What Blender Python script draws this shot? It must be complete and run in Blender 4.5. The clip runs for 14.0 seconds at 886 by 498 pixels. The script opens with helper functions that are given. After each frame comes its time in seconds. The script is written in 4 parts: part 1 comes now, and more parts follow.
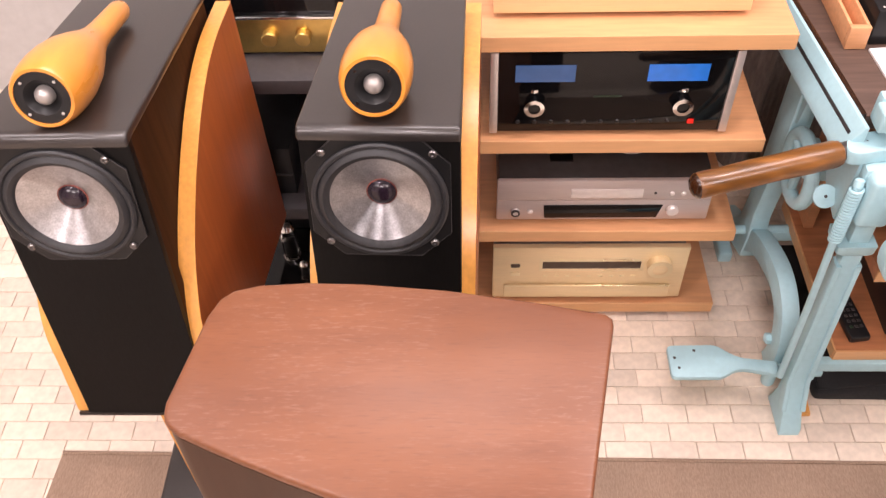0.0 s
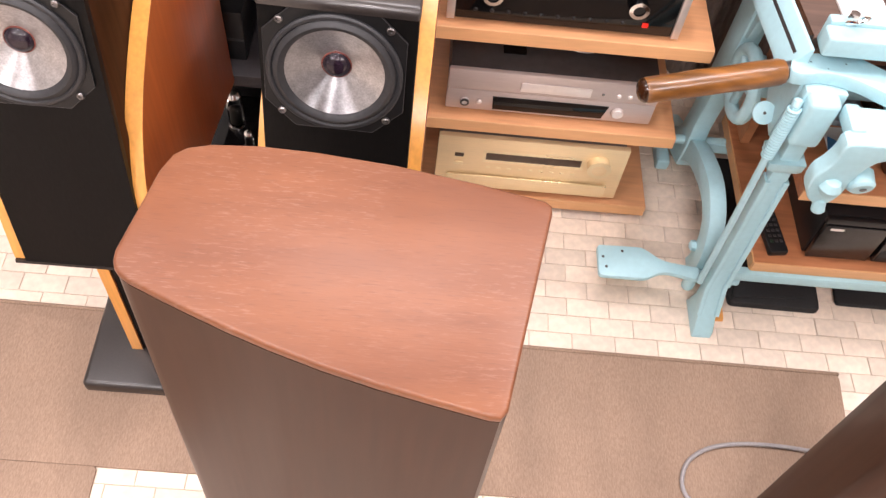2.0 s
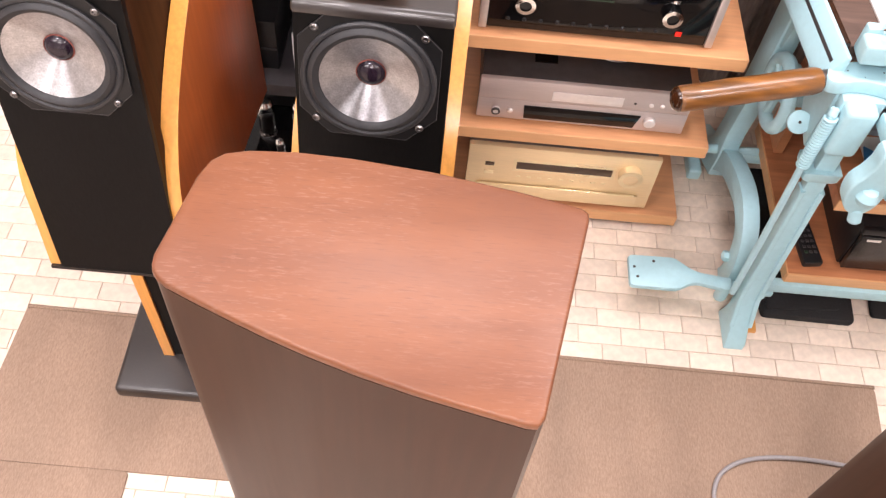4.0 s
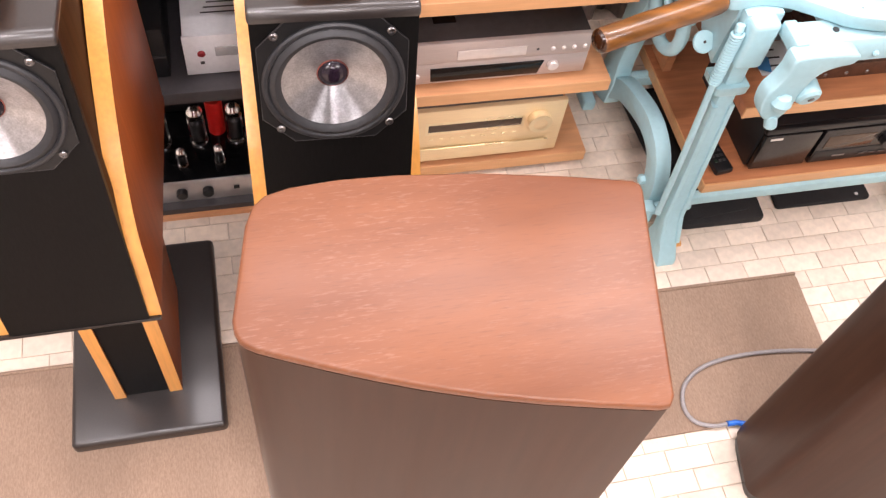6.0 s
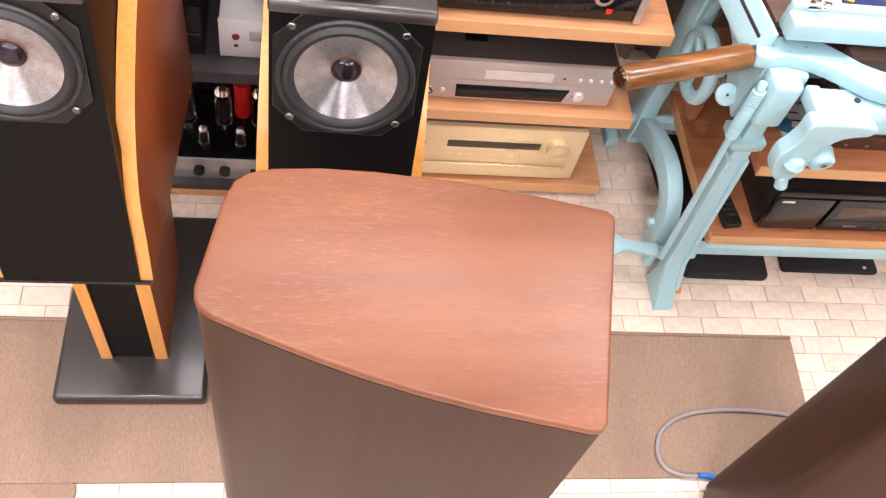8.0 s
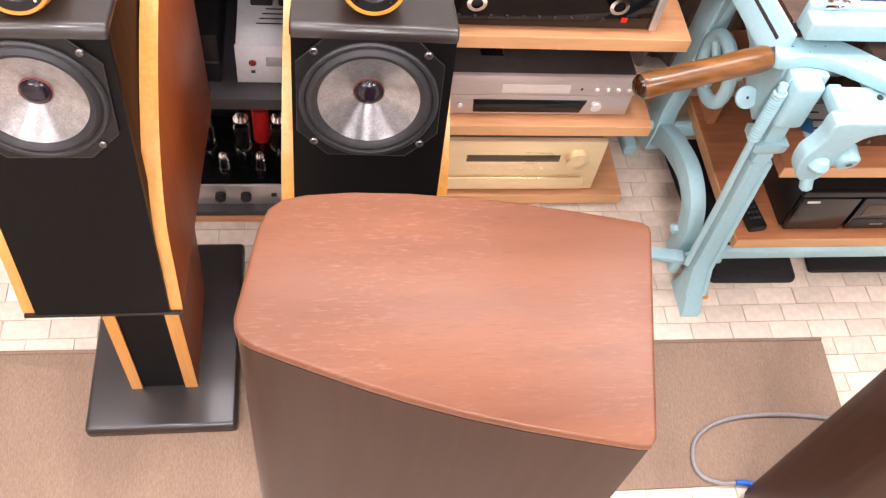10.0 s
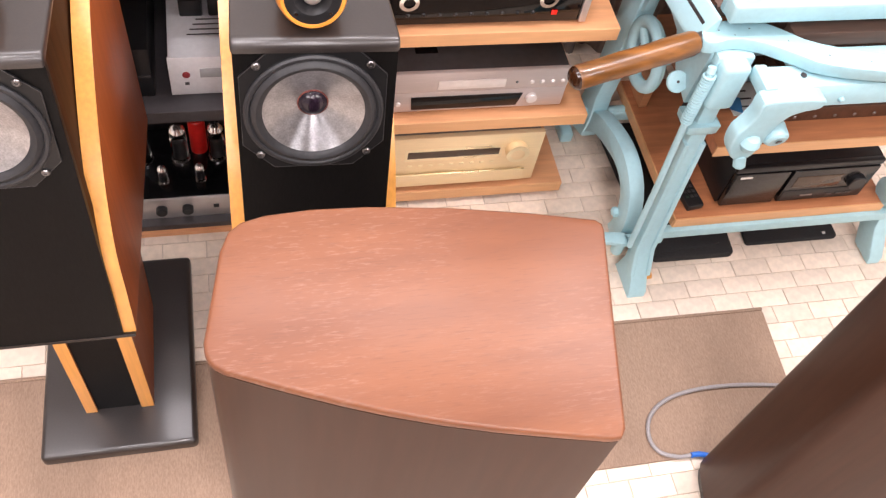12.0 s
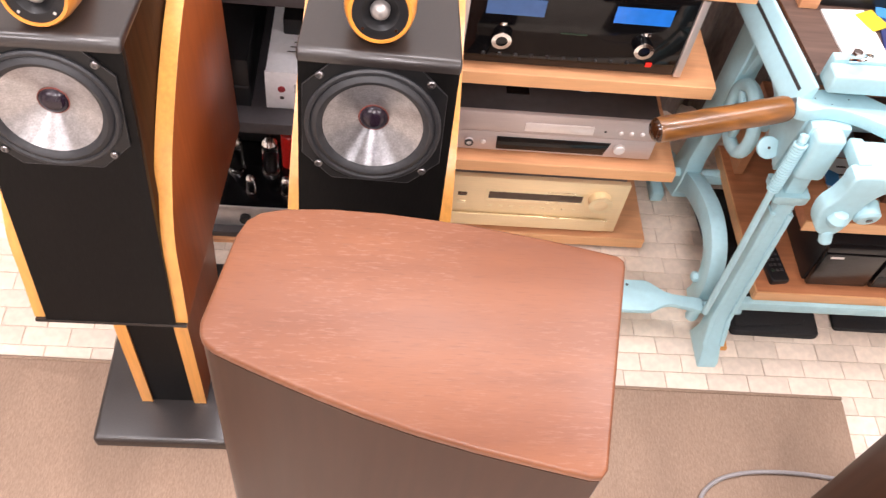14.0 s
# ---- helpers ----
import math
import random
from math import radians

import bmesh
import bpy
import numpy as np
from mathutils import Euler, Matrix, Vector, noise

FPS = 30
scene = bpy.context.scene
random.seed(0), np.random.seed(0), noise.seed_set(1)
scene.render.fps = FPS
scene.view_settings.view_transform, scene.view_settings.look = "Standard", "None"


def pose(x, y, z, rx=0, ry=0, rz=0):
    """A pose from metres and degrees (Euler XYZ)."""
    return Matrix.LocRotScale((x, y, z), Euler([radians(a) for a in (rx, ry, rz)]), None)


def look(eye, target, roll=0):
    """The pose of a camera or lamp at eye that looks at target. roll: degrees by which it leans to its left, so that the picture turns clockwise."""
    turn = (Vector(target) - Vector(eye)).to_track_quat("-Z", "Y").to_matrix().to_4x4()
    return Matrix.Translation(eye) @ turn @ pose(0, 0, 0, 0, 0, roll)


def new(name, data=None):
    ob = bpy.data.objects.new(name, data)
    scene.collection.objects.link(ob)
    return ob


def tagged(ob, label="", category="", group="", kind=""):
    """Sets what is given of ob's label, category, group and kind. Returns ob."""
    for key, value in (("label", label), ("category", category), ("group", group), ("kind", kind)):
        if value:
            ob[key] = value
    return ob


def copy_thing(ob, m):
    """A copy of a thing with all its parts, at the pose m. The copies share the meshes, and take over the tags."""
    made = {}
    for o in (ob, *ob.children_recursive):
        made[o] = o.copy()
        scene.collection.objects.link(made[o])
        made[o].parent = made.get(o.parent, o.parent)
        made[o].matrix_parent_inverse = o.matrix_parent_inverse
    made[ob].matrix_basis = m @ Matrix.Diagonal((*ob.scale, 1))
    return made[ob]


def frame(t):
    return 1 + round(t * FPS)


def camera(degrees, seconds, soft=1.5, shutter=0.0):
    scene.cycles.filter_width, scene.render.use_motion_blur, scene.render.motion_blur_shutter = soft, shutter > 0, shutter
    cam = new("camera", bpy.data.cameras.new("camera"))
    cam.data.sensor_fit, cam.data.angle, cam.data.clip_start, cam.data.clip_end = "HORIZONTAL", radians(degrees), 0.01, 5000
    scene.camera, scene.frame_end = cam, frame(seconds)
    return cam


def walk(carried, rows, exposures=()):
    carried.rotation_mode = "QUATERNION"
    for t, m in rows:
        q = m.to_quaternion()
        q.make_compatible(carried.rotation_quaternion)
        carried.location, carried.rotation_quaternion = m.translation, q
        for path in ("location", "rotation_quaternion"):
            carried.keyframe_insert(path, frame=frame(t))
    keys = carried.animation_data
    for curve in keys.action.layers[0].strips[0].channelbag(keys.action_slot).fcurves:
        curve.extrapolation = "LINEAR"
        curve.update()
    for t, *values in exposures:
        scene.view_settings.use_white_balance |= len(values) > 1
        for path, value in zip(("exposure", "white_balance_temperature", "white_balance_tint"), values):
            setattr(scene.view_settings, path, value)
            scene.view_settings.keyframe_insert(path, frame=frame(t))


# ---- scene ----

cam = camera(52.5, 14.0, soft=1.3, shutter=0.3)
PATH = [
    (0, (0.07, -0.066, 1.66), (0.011, 1.261, 0.165), -2.1),
    (0.5, (0.059, -0.078, 1.671), (0.027, 1.179, 0.116), 0.7),
    (1, (0.069, -0.079, 1.67), (0.132, 1.086, 0.046), 3.1),
    (1.5, (0.068, -0.081, 1.672), (0.187, 1.031, 0.014), 6.0),
    (2, (0.061, -0.093, 1.675), (0.152, 1.045, 0.033), 8.5),
    (2.5, (0.063, -0.094, 1.678), (0.121, 1.053, 0.04), 8.1),
    (2.7, (0.061, -0.095, 1.67), (0.106, 1.048, 0.03), 6.9),
    (4.8, (0.036, -0.094, 1.672), (0.066, 1.066, 0.043), 6.4),
    (5, (0.005, -0.082, 1.678), (0.148, 1.078, 0.055), 9.4),
    (5.5, (-0.082, -0.039, 1.662), (0.202, 1.044, 0.004), 11.3),
    (6, (-0.138, -0.03, 1.669), (0.236, 1.006, -0.001), 9.8),
    (6.5, (-0.132, -0.054, 1.685), (0.234, 1.032, 0.046), 13.0),
    (7, (-0.109, -0.061, 1.686), (0.194, 1.033, 0.039), 12.3),
    (7.5, (-0.104, -0.064, 1.69), (0.208, 1.021, 0.039), 13.3),
    (8, (-0.094, -0.059, 1.685), (0.228, 1.018, 0.031), 15.6),
    (8.2, (-0.093, -0.057, 1.679), (0.223, 1.016, 0.021), 15.7),
    (10.5, (-0.131, -0.048, 1.685), (0.178, 1.057, 0.046), 9.8),
    (11, (-0.165, -0.041, 1.696), (0.299, 1.026, 0.069), 14.7),
    (11.5, (-0.165, -0.031, 1.698), (0.317, 1.02, 0.066), 15.3),
    (12, (-0.132, -0.041, 1.701), (0.289, 1.026, 0.062), 13.1),
    (12.5, (-0.106, -0.063, 1.701), (0.285, 1.031, 0.073), 12.3),
    (13, (-0.087, -0.059, 1.694), (0.223, 1.04, 0.052), 10.5),
    (13.5, (-0.071, -0.062, 1.694), (0.207, 1.106, 0.095), 11.7),
    (14, (-0.046, -0.074, 1.687), (0.134, 1.112, 0.087), 10.0),
]
EXPOSURE = 0.05
walk(cam, [(t, look(eye, target, roll)) for t, eye, target, roll in PATH], [(0.0, EXPOSURE - 0.18, 6700, 22), (0.7, EXPOSURE - 0.12, 6600, 19), (1.5, EXPOSURE, 6400, 16), (5.0, EXPOSURE + 0.09, 6380, 17), (14.0, EXPOSURE + 0.13, 6300, 16)])

# ---- light ----
world = bpy.data.worlds.new("world")
scene.world = world
world.use_nodes = True
world.node_tree.nodes["Background"].inputs[0].default_value = (0.9, 0.95, 1.0, 1)
world.node_tree.nodes["Background"].inputs[1].default_value = 0.05


def ceiling_lamp(x, y, watts, wide, deep, colour):
    data = bpy.data.lights.new("ceiling_lamp", "AREA")
    data.shape, data.size, data.size_y, data.energy, data.color = "RECTANGLE", wide, deep, watts, colour
    ob = new("ceiling_lamp", data)
    ob.matrix_basis = look((x, y, 2.88), (x, y + 0.0001, 0))
    return tagged(ob, "flat ceiling lamp of the shop", "lamp", kind="structure")


WHITE = (1.0, 0.945, 0.93)
for lx, ly in ((-1.7, -1.1), (1.7, -1.1), (-1.7, 0.9), (1.7, 0.9), (0.0, -1.9), (0.0, 1.35)):
    ceiling_lamp(lx, ly, 52 if ly < 0 else 28, 1.2, 0.6, WHITE)
for lx, ly in ((-0.62, 0.1), (1.0, 1.0), (0.05, -0.7)):
    ceiling_lamp(lx, ly, 17, 0.10, 0.10, WHITE)


# ---- materials ----
def nodes_of(name):
    m = bpy.data.materials.new(name)
    m.use_nodes = True
    return m, m.node_tree.nodes, m.node_tree.links, m.node_tree.nodes["Principled BSDF"]


def surface(name, base, rough=0.5, metal=0.0, vary=0.12, scale=60.0, stretch=(1, 1, 1), bump=0.1, second=None,
            coarse=6.0, coat=0.0, per_object=0.0, per_island=False, rough_vary=0.08, bump_dist=0.001, gloss=0.5, coat_rough=0.15):
    """Base colour varied by fine grain and coarse patches, with relief and uneven gloss."""
    m, nodes, links, bsdf = nodes_of(name)
    tex = nodes.new("ShaderNodeTexCoord")
    mp = nodes.new("ShaderNodeMapping")
    mp.inputs["Scale"].default_value = stretch
    links.new(tex.outputs["Object"], mp.inputs[0])
    fine, big = nodes.new("ShaderNodeTexNoise"), nodes.new("ShaderNodeTexNoise")
    fine.inputs["Scale"].default_value, fine.inputs["Detail"].default_value = scale, 6
    big.inputs["Scale"].default_value, big.inputs["Detail"].default_value = coarse, 3
    for n in (fine, big):
        links.new(mp.outputs[0], n.inputs["Vector"])
    ramp = nodes.new("ShaderNodeValToRGB")
    dark = [c * (1 - vary) for c in base]
    light = list(second) if second else [min(1, c * (1 + vary)) for c in base]
    ramp.color_ramp.elements[0].position, ramp.color_ramp.elements[1].position = 0.3, 0.7
    ramp.color_ramp.elements[0].color = (*dark, 1)
    ramp.color_ramp.elements[1].color = (*light, 1)
    links.new(fine.outputs["Fac"], ramp.inputs[0])
    mix = nodes.new("ShaderNodeMix")
    mix.data_type, mix.blend_type = "RGBA", "MULTIPLY"
    mix.inputs[0].default_value = 1.0
    links.new(ramp.outputs[0], mix.inputs[6])
    tone = nodes.new("ShaderNodeMapRange")
    tone.inputs[1].default_value, tone.inputs[2].default_value = 0.3, 0.7
    tone.inputs[3].default_value, tone.inputs[4].default_value = 1 - vary, 1 + vary * 0.4
    links.new(big.outputs["Fac"], tone.inputs[0])
    last = tone.outputs[0]
    if per_object:
        info = nodes.new("ShaderNodeNewGeometry" if per_island else "ShaderNodeObjectInfo")
        rr = nodes.new("ShaderNodeMapRange")
        rr.inputs[3].default_value, rr.inputs[4].default_value = 1 - per_object, 1 + per_object
        links.new(info.outputs["Random Per Island" if per_island else "Random"], rr.inputs[0])
        mul = nodes.new("ShaderNodeMath")
        mul.operation = "MULTIPLY"
        links.new(last, mul.inputs[0]), links.new(rr.outputs[0], mul.inputs[1])
        last = mul.outputs[0]
    comb = nodes.new("ShaderNodeCombineColor")
    for k in range(3):
        links.new(last, comb.inputs[k])
    links.new(comb.outputs[0], mix.inputs[7])
    links.new(mix.outputs[2], bsdf.inputs["Base Color"])
    rv = nodes.new("ShaderNodeMapRange")
    rv.inputs[3].default_value, rv.inputs[4].default_value = max(0.02, rough - rough_vary), min(1, rough + rough_vary)
    links.new(big.outputs["Fac"], rv.inputs[0])
    links.new(rv.outputs[0], bsdf.inputs["Roughness"])
    bsdf.inputs["Metallic"].default_value = metal
    bsdf.inputs["Specular IOR Level"].default_value = gloss
    bsdf.inputs["Coat Weight"].default_value = coat
    bsdf.inputs["Coat Roughness"].default_value = coat_rough
    if bump:
        bp = nodes.new("ShaderNodeBump")
        bp.inputs["Strength"].default_value, bp.inputs["Distance"].default_value = bump, bump_dist
        links.new(fine.outputs["Fac"], bp.inputs["Height"])
        links.new(bp.outputs[0], bsdf.inputs["Normal"])
    return m


def wood_grain(name, dark, light, fleck, rough=0.4):
    """Plain-sawn veneer: long soft bands, fine pores and pale filled flecks along x."""
    m, nodes, links, bsdf = nodes_of(name)
    tex = nodes.new("ShaderNodeTexCoord")

    def noise_at(scale, stretch, detail, turn):
        mp = nodes.new("ShaderNodeMapping")
        mp.inputs["Scale"].default_value = stretch
        mp.inputs["Rotation"].default_value = (0, 0, radians(turn))
        links.new(tex.outputs["Object"], mp.inputs[0])
        n = nodes.new("ShaderNodeTexNoise")
        n.inputs["Scale"].default_value, n.inputs["Detail"].default_value = scale, detail
        links.new(mp.outputs[0], n.inputs["Vector"])
        return n.outputs["Fac"]

    def ranged(src, a, b, c=0.0, d=1.0):
        r = nodes.new("ShaderNodeMapRange")
        for k, v in enumerate((a, b, c, d)):
            r.inputs[k + 1].default_value = v
        links.new(src, r.inputs[0])
        return r.outputs[0]

    def blend(fac, one, two):
        x = nodes.new("ShaderNodeMix")
        x.data_type = "RGBA"
        links.new(fac, x.inputs[0])
        for k, v in ((6, one), (7, two)):
            if isinstance(v, tuple):
                x.inputs[k].default_value = (*v, 1)
            else:
                links.new(v, x.inputs[k])
        return x.outputs[2]
    bands = noise_at(5, (0.8, 4.5, 1), 3, 8)
    pores = noise_at(60, (1, 9, 1), 4, 8)
    flecks = noise_at(95, (1, 5.5, 1), 5, 8)
    patch = noise_at(6, (1, 1.4, 1), 2, 0)
    col = blend(ranged(bands, 0.3, 0.7), dark, light)
    dim = tuple(c * 0.8 for c in dark)
    col = blend(ranged(pores, 0.55, 0.75, 0, 0.5), col, dim)
    both = nodes.new("ShaderNodeMath")
    both.operation = "MULTIPLY"
    links.new(ranged(flecks, 0.54, 0.70, 0, 0.34), both.inputs[0])
    links.new(ranged(patch, 0.42, 0.58), both.inputs[1])
    col = blend(both.outputs[0], col, fleck)
    links.new(col, bsdf.inputs["Base Color"])
    links.new(ranged(patch, 0.3, 0.7, rough - 0.07, rough + 0.07), bsdf.inputs["Roughness"])
    bp = nodes.new("ShaderNodeBump")
    bp.inputs["Strength"].default_value, bp.inputs["Distance"].default_value = 0.12, 0.0006
    links.new(pores, bp.inputs["Height"])
    links.new(bp.outputs[0], bsdf.inputs["Normal"])
    return m


BLACK_ASH = surface("black_ash", (0.005, 0.0046, 0.0045), 0.45, vary=0.3, scale=400, stretch=(1, 1, 0.1), bump=0.08, gloss=0.12)
TOP_SATIN = surface("top_satin", (0.024, 0.0195, 0.018), 0.36, vary=0.12, scale=300, bump=0.02, rough_vary=0.03, gloss=0.5, coat=0.5, coat_rough=0.17)
CHEEK = surface("dark_cherry", (0.046, 0.0170, 0.0066), 0.6, vary=0.22, scale=14, stretch=(8, 8, 0.35), bump=0.03, coarse=2.5, gloss=0.05)
BLACK_SATIN = surface("black_satin", (0.014, 0.0125, 0.0125), 0.24, vary=0.15, scale=300, bump=0, rough_vary=0.03)
BLACK_GLOSS = surface("black_gloss", (0.004, 0.004, 0.0045), 0.06, vary=0.1, bump=0, rough_vary=0.02, gloss=0.3)
BLACK_PLASTIC = surface("black_plastic", (0.010, 0.010, 0.011), 0.38, vary=0.2, bump=0.04, gloss=0.4)
BLACK_GLOSS_FRAME = surface("frame_black", (0.010, 0.010, 0.0105), 0.36, vary=0.15, bump=0.02, gloss=0.3)
RUBBER = surface("rubber", (0.02, 0.02, 0.022), 0.5, vary=0.2, scale=200, bump=0.1)
CHERRY = surface("cherry_veneer", (0.33, 0.085, 0.020), 0.42, vary=0.11, scale=14, stretch=(8, 8, 0.35), bump=0.03, coarse=2.5, coat=0.08)
MAPLE_EDGE = surface("amber_edge", (0.77, 0.35, 0.072), 0.35, vary=0.1, scale=18, stretch=(9, 9, 0.5), bump=0.03, coat=0.7, coat_rough=0.28)
POD_WOOD = surface("amber_pod", (0.70, 0.27, 0.04), 0.3, vary=0.1, scale=15, stretch=(4, 0.5, 4), bump=0.02, coat=0.4)
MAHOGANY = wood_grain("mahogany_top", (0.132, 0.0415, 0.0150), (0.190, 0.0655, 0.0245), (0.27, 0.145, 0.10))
# the top's brown wood with the shade of upright sides put into the base
SHADED_SIDE = surface("shaded_brown_side", (0.044, 0.0185, 0.0105), 0.34, vary=0.12, scale=16, stretch=(6, 6, 0.4), bump=0.02, coarse=3, gloss=0.14)
BEECH = surface("beech_shelf", (0.71, 0.350, 0.168), 0.42, vary=0.08, scale=20, stretch=(0.6, 6, 6), bump=0.03)
BEECH_EDGE = surface("beech_edge", (0.69, 0.375, 0.172), 0.42, vary=0.06, scale=20, stretch=(0.6, 6, 6), bump=0.02)
BLUE_PAINT = surface("pale_blue_paint", (0.385, 0.62, 0.675), 0.42, vary=0.035, scale=90, bump=0.22, coarse=14, bump_dist=0.0008, rough_vary=0.14)
GOLD = surface("champagne_gold", (0.85, 0.67, 0.40), 0.36, metal=0.35, vary=0.05, scale=120, stretch=(0.2, 1, 6), bump=0.02)
SILVER = surface("grey_silver", (0.54, 0.475, 0.45), 0.36, metal=0.4, vary=0.05, scale=120, stretch=(0.2, 1, 6), bump=0.02)
ALU = surface("white_aluminium", (0.82, 0.82, 0.83), 0.4, metal=0.1, vary=0.04, scale=100, bump=0.02)
CHROME = surface("chrome", (0.85, 0.84, 0.83), 0.12, metal=1.0, vary=0.03, bump=0)
SCREW_STEEL = surface("screw_steel", (0.24, 0.23, 0.23), 0.3, metal=1.0, vary=0.05, bump=0)
STEEL_BAR = surface("side_bar_metal", (0.62, 0.58, 0.56), 0.35, metal=0.7, vary=0.05, bump=0.02)
CONE = surface("spun_cone", (0.52, 0.515, 0.525), 0.30, metal=0.85, vary=0.18, scale=420, bump=0.04, coarse=90, rough_vary=0.05)
spun = CONE.node_tree.nodes.new("ShaderNodeTangent")
spun.direction_type, spun.axis = "RADIAL", "Z"
CONE.node_tree.links.new(spun.outputs[0], CONE.node_tree.nodes["Principled BSDF"].inputs["Tangent"])
CONE.node_tree.nodes["Principled BSDF"].inputs["Anisotropic"].default_value = 0.94
CONE.node_tree.nodes["Principled BSDF"].inputs["Anisotropic Rotation"].default_value = 0.25
CONE_CAP = surface("purple_dust_cap", (0.014, 0.008, 0.014), 0.15, vary=0.2, bump=0)
HANDLE_WOOD = surface("varnished_handle", (0.205, 0.078, 0.0145), 0.34, vary=0.38, scale=14, stretch=(0.8, 6, 6), bump=0.1, coat=0.35)
TILE = surface("stone_tile", (0.76, 0.645, 0.53), 0.42, vary=0.09, scale=60, bump=0.08, coarse=9, per_object=0.13)
TILE_REST = surface("stone_tile_rest", (0.76, 0.645, 0.53), 0.42, vary=0.09, scale=60, bump=0.08, coarse=9, per_object=0.13, per_island=True)
TABLE_WOOD = surface("table_wood", (0.10, 0.058, 0.042), 0.55, vary=0.25, scale=14, stretch=(0.5, 6, 6), bump=0.06)
GROUT = surface("grout", (0.60, 0.50, 0.41), 0.9, vary=0.15, scale=150, bump=0.3)
RUG = surface("brown_rug", (0.315, 0.212, 0.148), 0.95, vary=0.17, scale=430, stretch=(1, 0.3, 1), bump=0.4, coarse=8, second=(0.35, 0.245, 0.175), bump_dist=0.0015)
DARK_RACK = surface("dark_rack", (0.05, 0.045, 0.048), 0.45, vary=0.1, scale=100, bump=0.04)
WALL_GREY = surface("wall_grey", (0.50, 0.485, 0.47), 0.8, vary=0.05, scale=40, bump=0.06)
WALL_PAINT = surface("wall_paint", (0.74, 0.71, 0.68), 0.8, vary=0.04, scale=40, bump=0.06)
DARK_WOOD = surface("burnt_wood_end", (0.035, 0.012, 0.004), 0.22, vary=0.4, scale=60, bump=0.05, coat=0.4)
RED_BOARD = surface("red_brown_board", (0.50, 0.195, 0.085), 0.42, vary=0.14, scale=14, stretch=(0.6, 6, 6), bump=0.04, coarse=5)
RED_PLASTIC = surface("red_plastic", (0.62, 0.02, 0.015), 0.3, vary=0.1, bump=0)


RUG_HEM = surface("rug_hem", (0.29, 0.20, 0.14), 0.95, vary=0.2, scale=300, bump=0.4)
CABLE_GREY = surface("cable_grey", (0.30, 0.28, 0.28), 0.4, vary=0.1, scale=300, bump=0.05)
BLUE_PLASTIC = surface("blue_plastic", (0.03, 0.16, 0.62), 0.35, vary=0.1, bump=0)
COPPER = surface("copper", (0.30, 0.11, 0.09), 0.35, metal=0.8, vary=0.05, bump=0)
PEARL = surface("pearl_dome", (0.40, 0.37, 0.35), 0.28, metal=0.5, vary=0.05, bump=0)
SILVER_DARK = surface("grey_case", (0.24, 0.22, 0.21), 0.4, metal=0.5, vary=0.08, bump=0.03)
SILVER_PALE = surface("pale_silver", (0.78, 0.73, 0.70), 0.32, metal=0.35, vary=0.04, bump=0)
GOLD_PALE = surface("pale_gold", (0.85, 0.72, 0.47), 0.28, metal=0.75, vary=0.04, bump=0)
BRASS = surface("brass", (0.72, 0.50, 0.16), 0.3, metal=0.9, vary=0.08, bump=0.02)
BROWN_GLASS = surface("smoked_glass", (0.06, 0.035, 0.02), 0.12, vary=0.1, bump=0)
DARK_METAL = surface("dark_metal", (0.07, 0.065, 0.065), 0.35, metal=0.4, vary=0.1, bump=0.03)
GREY_GLASS = surface("grey_meter", (0.45, 0.46, 0.46), 0.15, vary=0.1, bump=0)
RED_DARK = surface("dark_red", (0.25, 0.015, 0.02), 0.3, vary=0.1, bump=0)
GREEN_INK = surface("green_ink", (0.012, 0.035, 0.016), 0.4, vary=0.1, bump=0)
PAPER = surface("paper", (0.78, 0.77, 0.76), 0.6, vary=0.04, bump=0.02)
PAPER_GREY = surface("grey_print", (0.42, 0.50, 0.58), 0.5, vary=0.1, scale=40, bump=0.02)
PAPER_YELLOW = surface("yellow_print", (0.75, 0.52, 0.03), 0.5, vary=0.06, bump=0)
PAPER_NAVY = surface("navy_print", (0.03, 0.04, 0.14), 0.45, vary=0.1, bump=0)
PAPER_BLUE = surface("blue_print", (0.06, 0.25, 0.55), 0.45, vary=0.1, bump=0)
LEATHER = surface("brown_leather", (0.10, 0.042, 0.022), 0.45, vary=0.25, scale=90, bump=0.3)
BLACK_CLOTH = surface("black_cloth", (0.012, 0.012, 0.013), 0.8, vary=0.3, scale=250, bump=0.3)


def lit(name, colour, strength):
    m, nodes, links, bsdf = nodes_of(name)
    tex, n = nodes.new("ShaderNodeTexCoord"), nodes.new("ShaderNodeTexNoise")
    n.inputs["Scale"].default_value = 40
    links.new(tex.outputs["Object"], n.inputs["Vector"])
    r = nodes.new("ShaderNodeMapRange")
    r.inputs[3].default_value, r.inputs[4].default_value = strength * 0.7, strength * 1.3
    links.new(n.outputs["Fac"], r.inputs[0])
    links.new(r.outputs[0], bsdf.inputs["Emission Strength"])
    bsdf.inputs["Base Color"].default_value = (*[c * 0.3 for c in colour], 1)
    bsdf.inputs["Emission Color"].default_value = (*colour, 1)
    bsdf.inputs["Roughness"].default_value = 0.15
    return m


METER = lit("blue_meter", (0.02, 0.20, 0.72), 0.65)
METER_DIM = lit("blue_meter_dim", (0.05, 0.15, 0.38), 0.4)
RED_LIGHT = lit("red_light", (0.8, 0.02, 0.01), 1.0)


def clear_glass(name):
    m, nodes, links, bsdf = nodes_of(name)
    bsdf.inputs["Base Color"].default_value = (0.95, 0.95, 0.95, 1)
    bsdf.inputs["Transmission Weight"].default_value = 1.0
    bsdf.inputs["Roughness"].default_value = 0.03
    bsdf.inputs["IOR"].default_value = 1.3
    return m


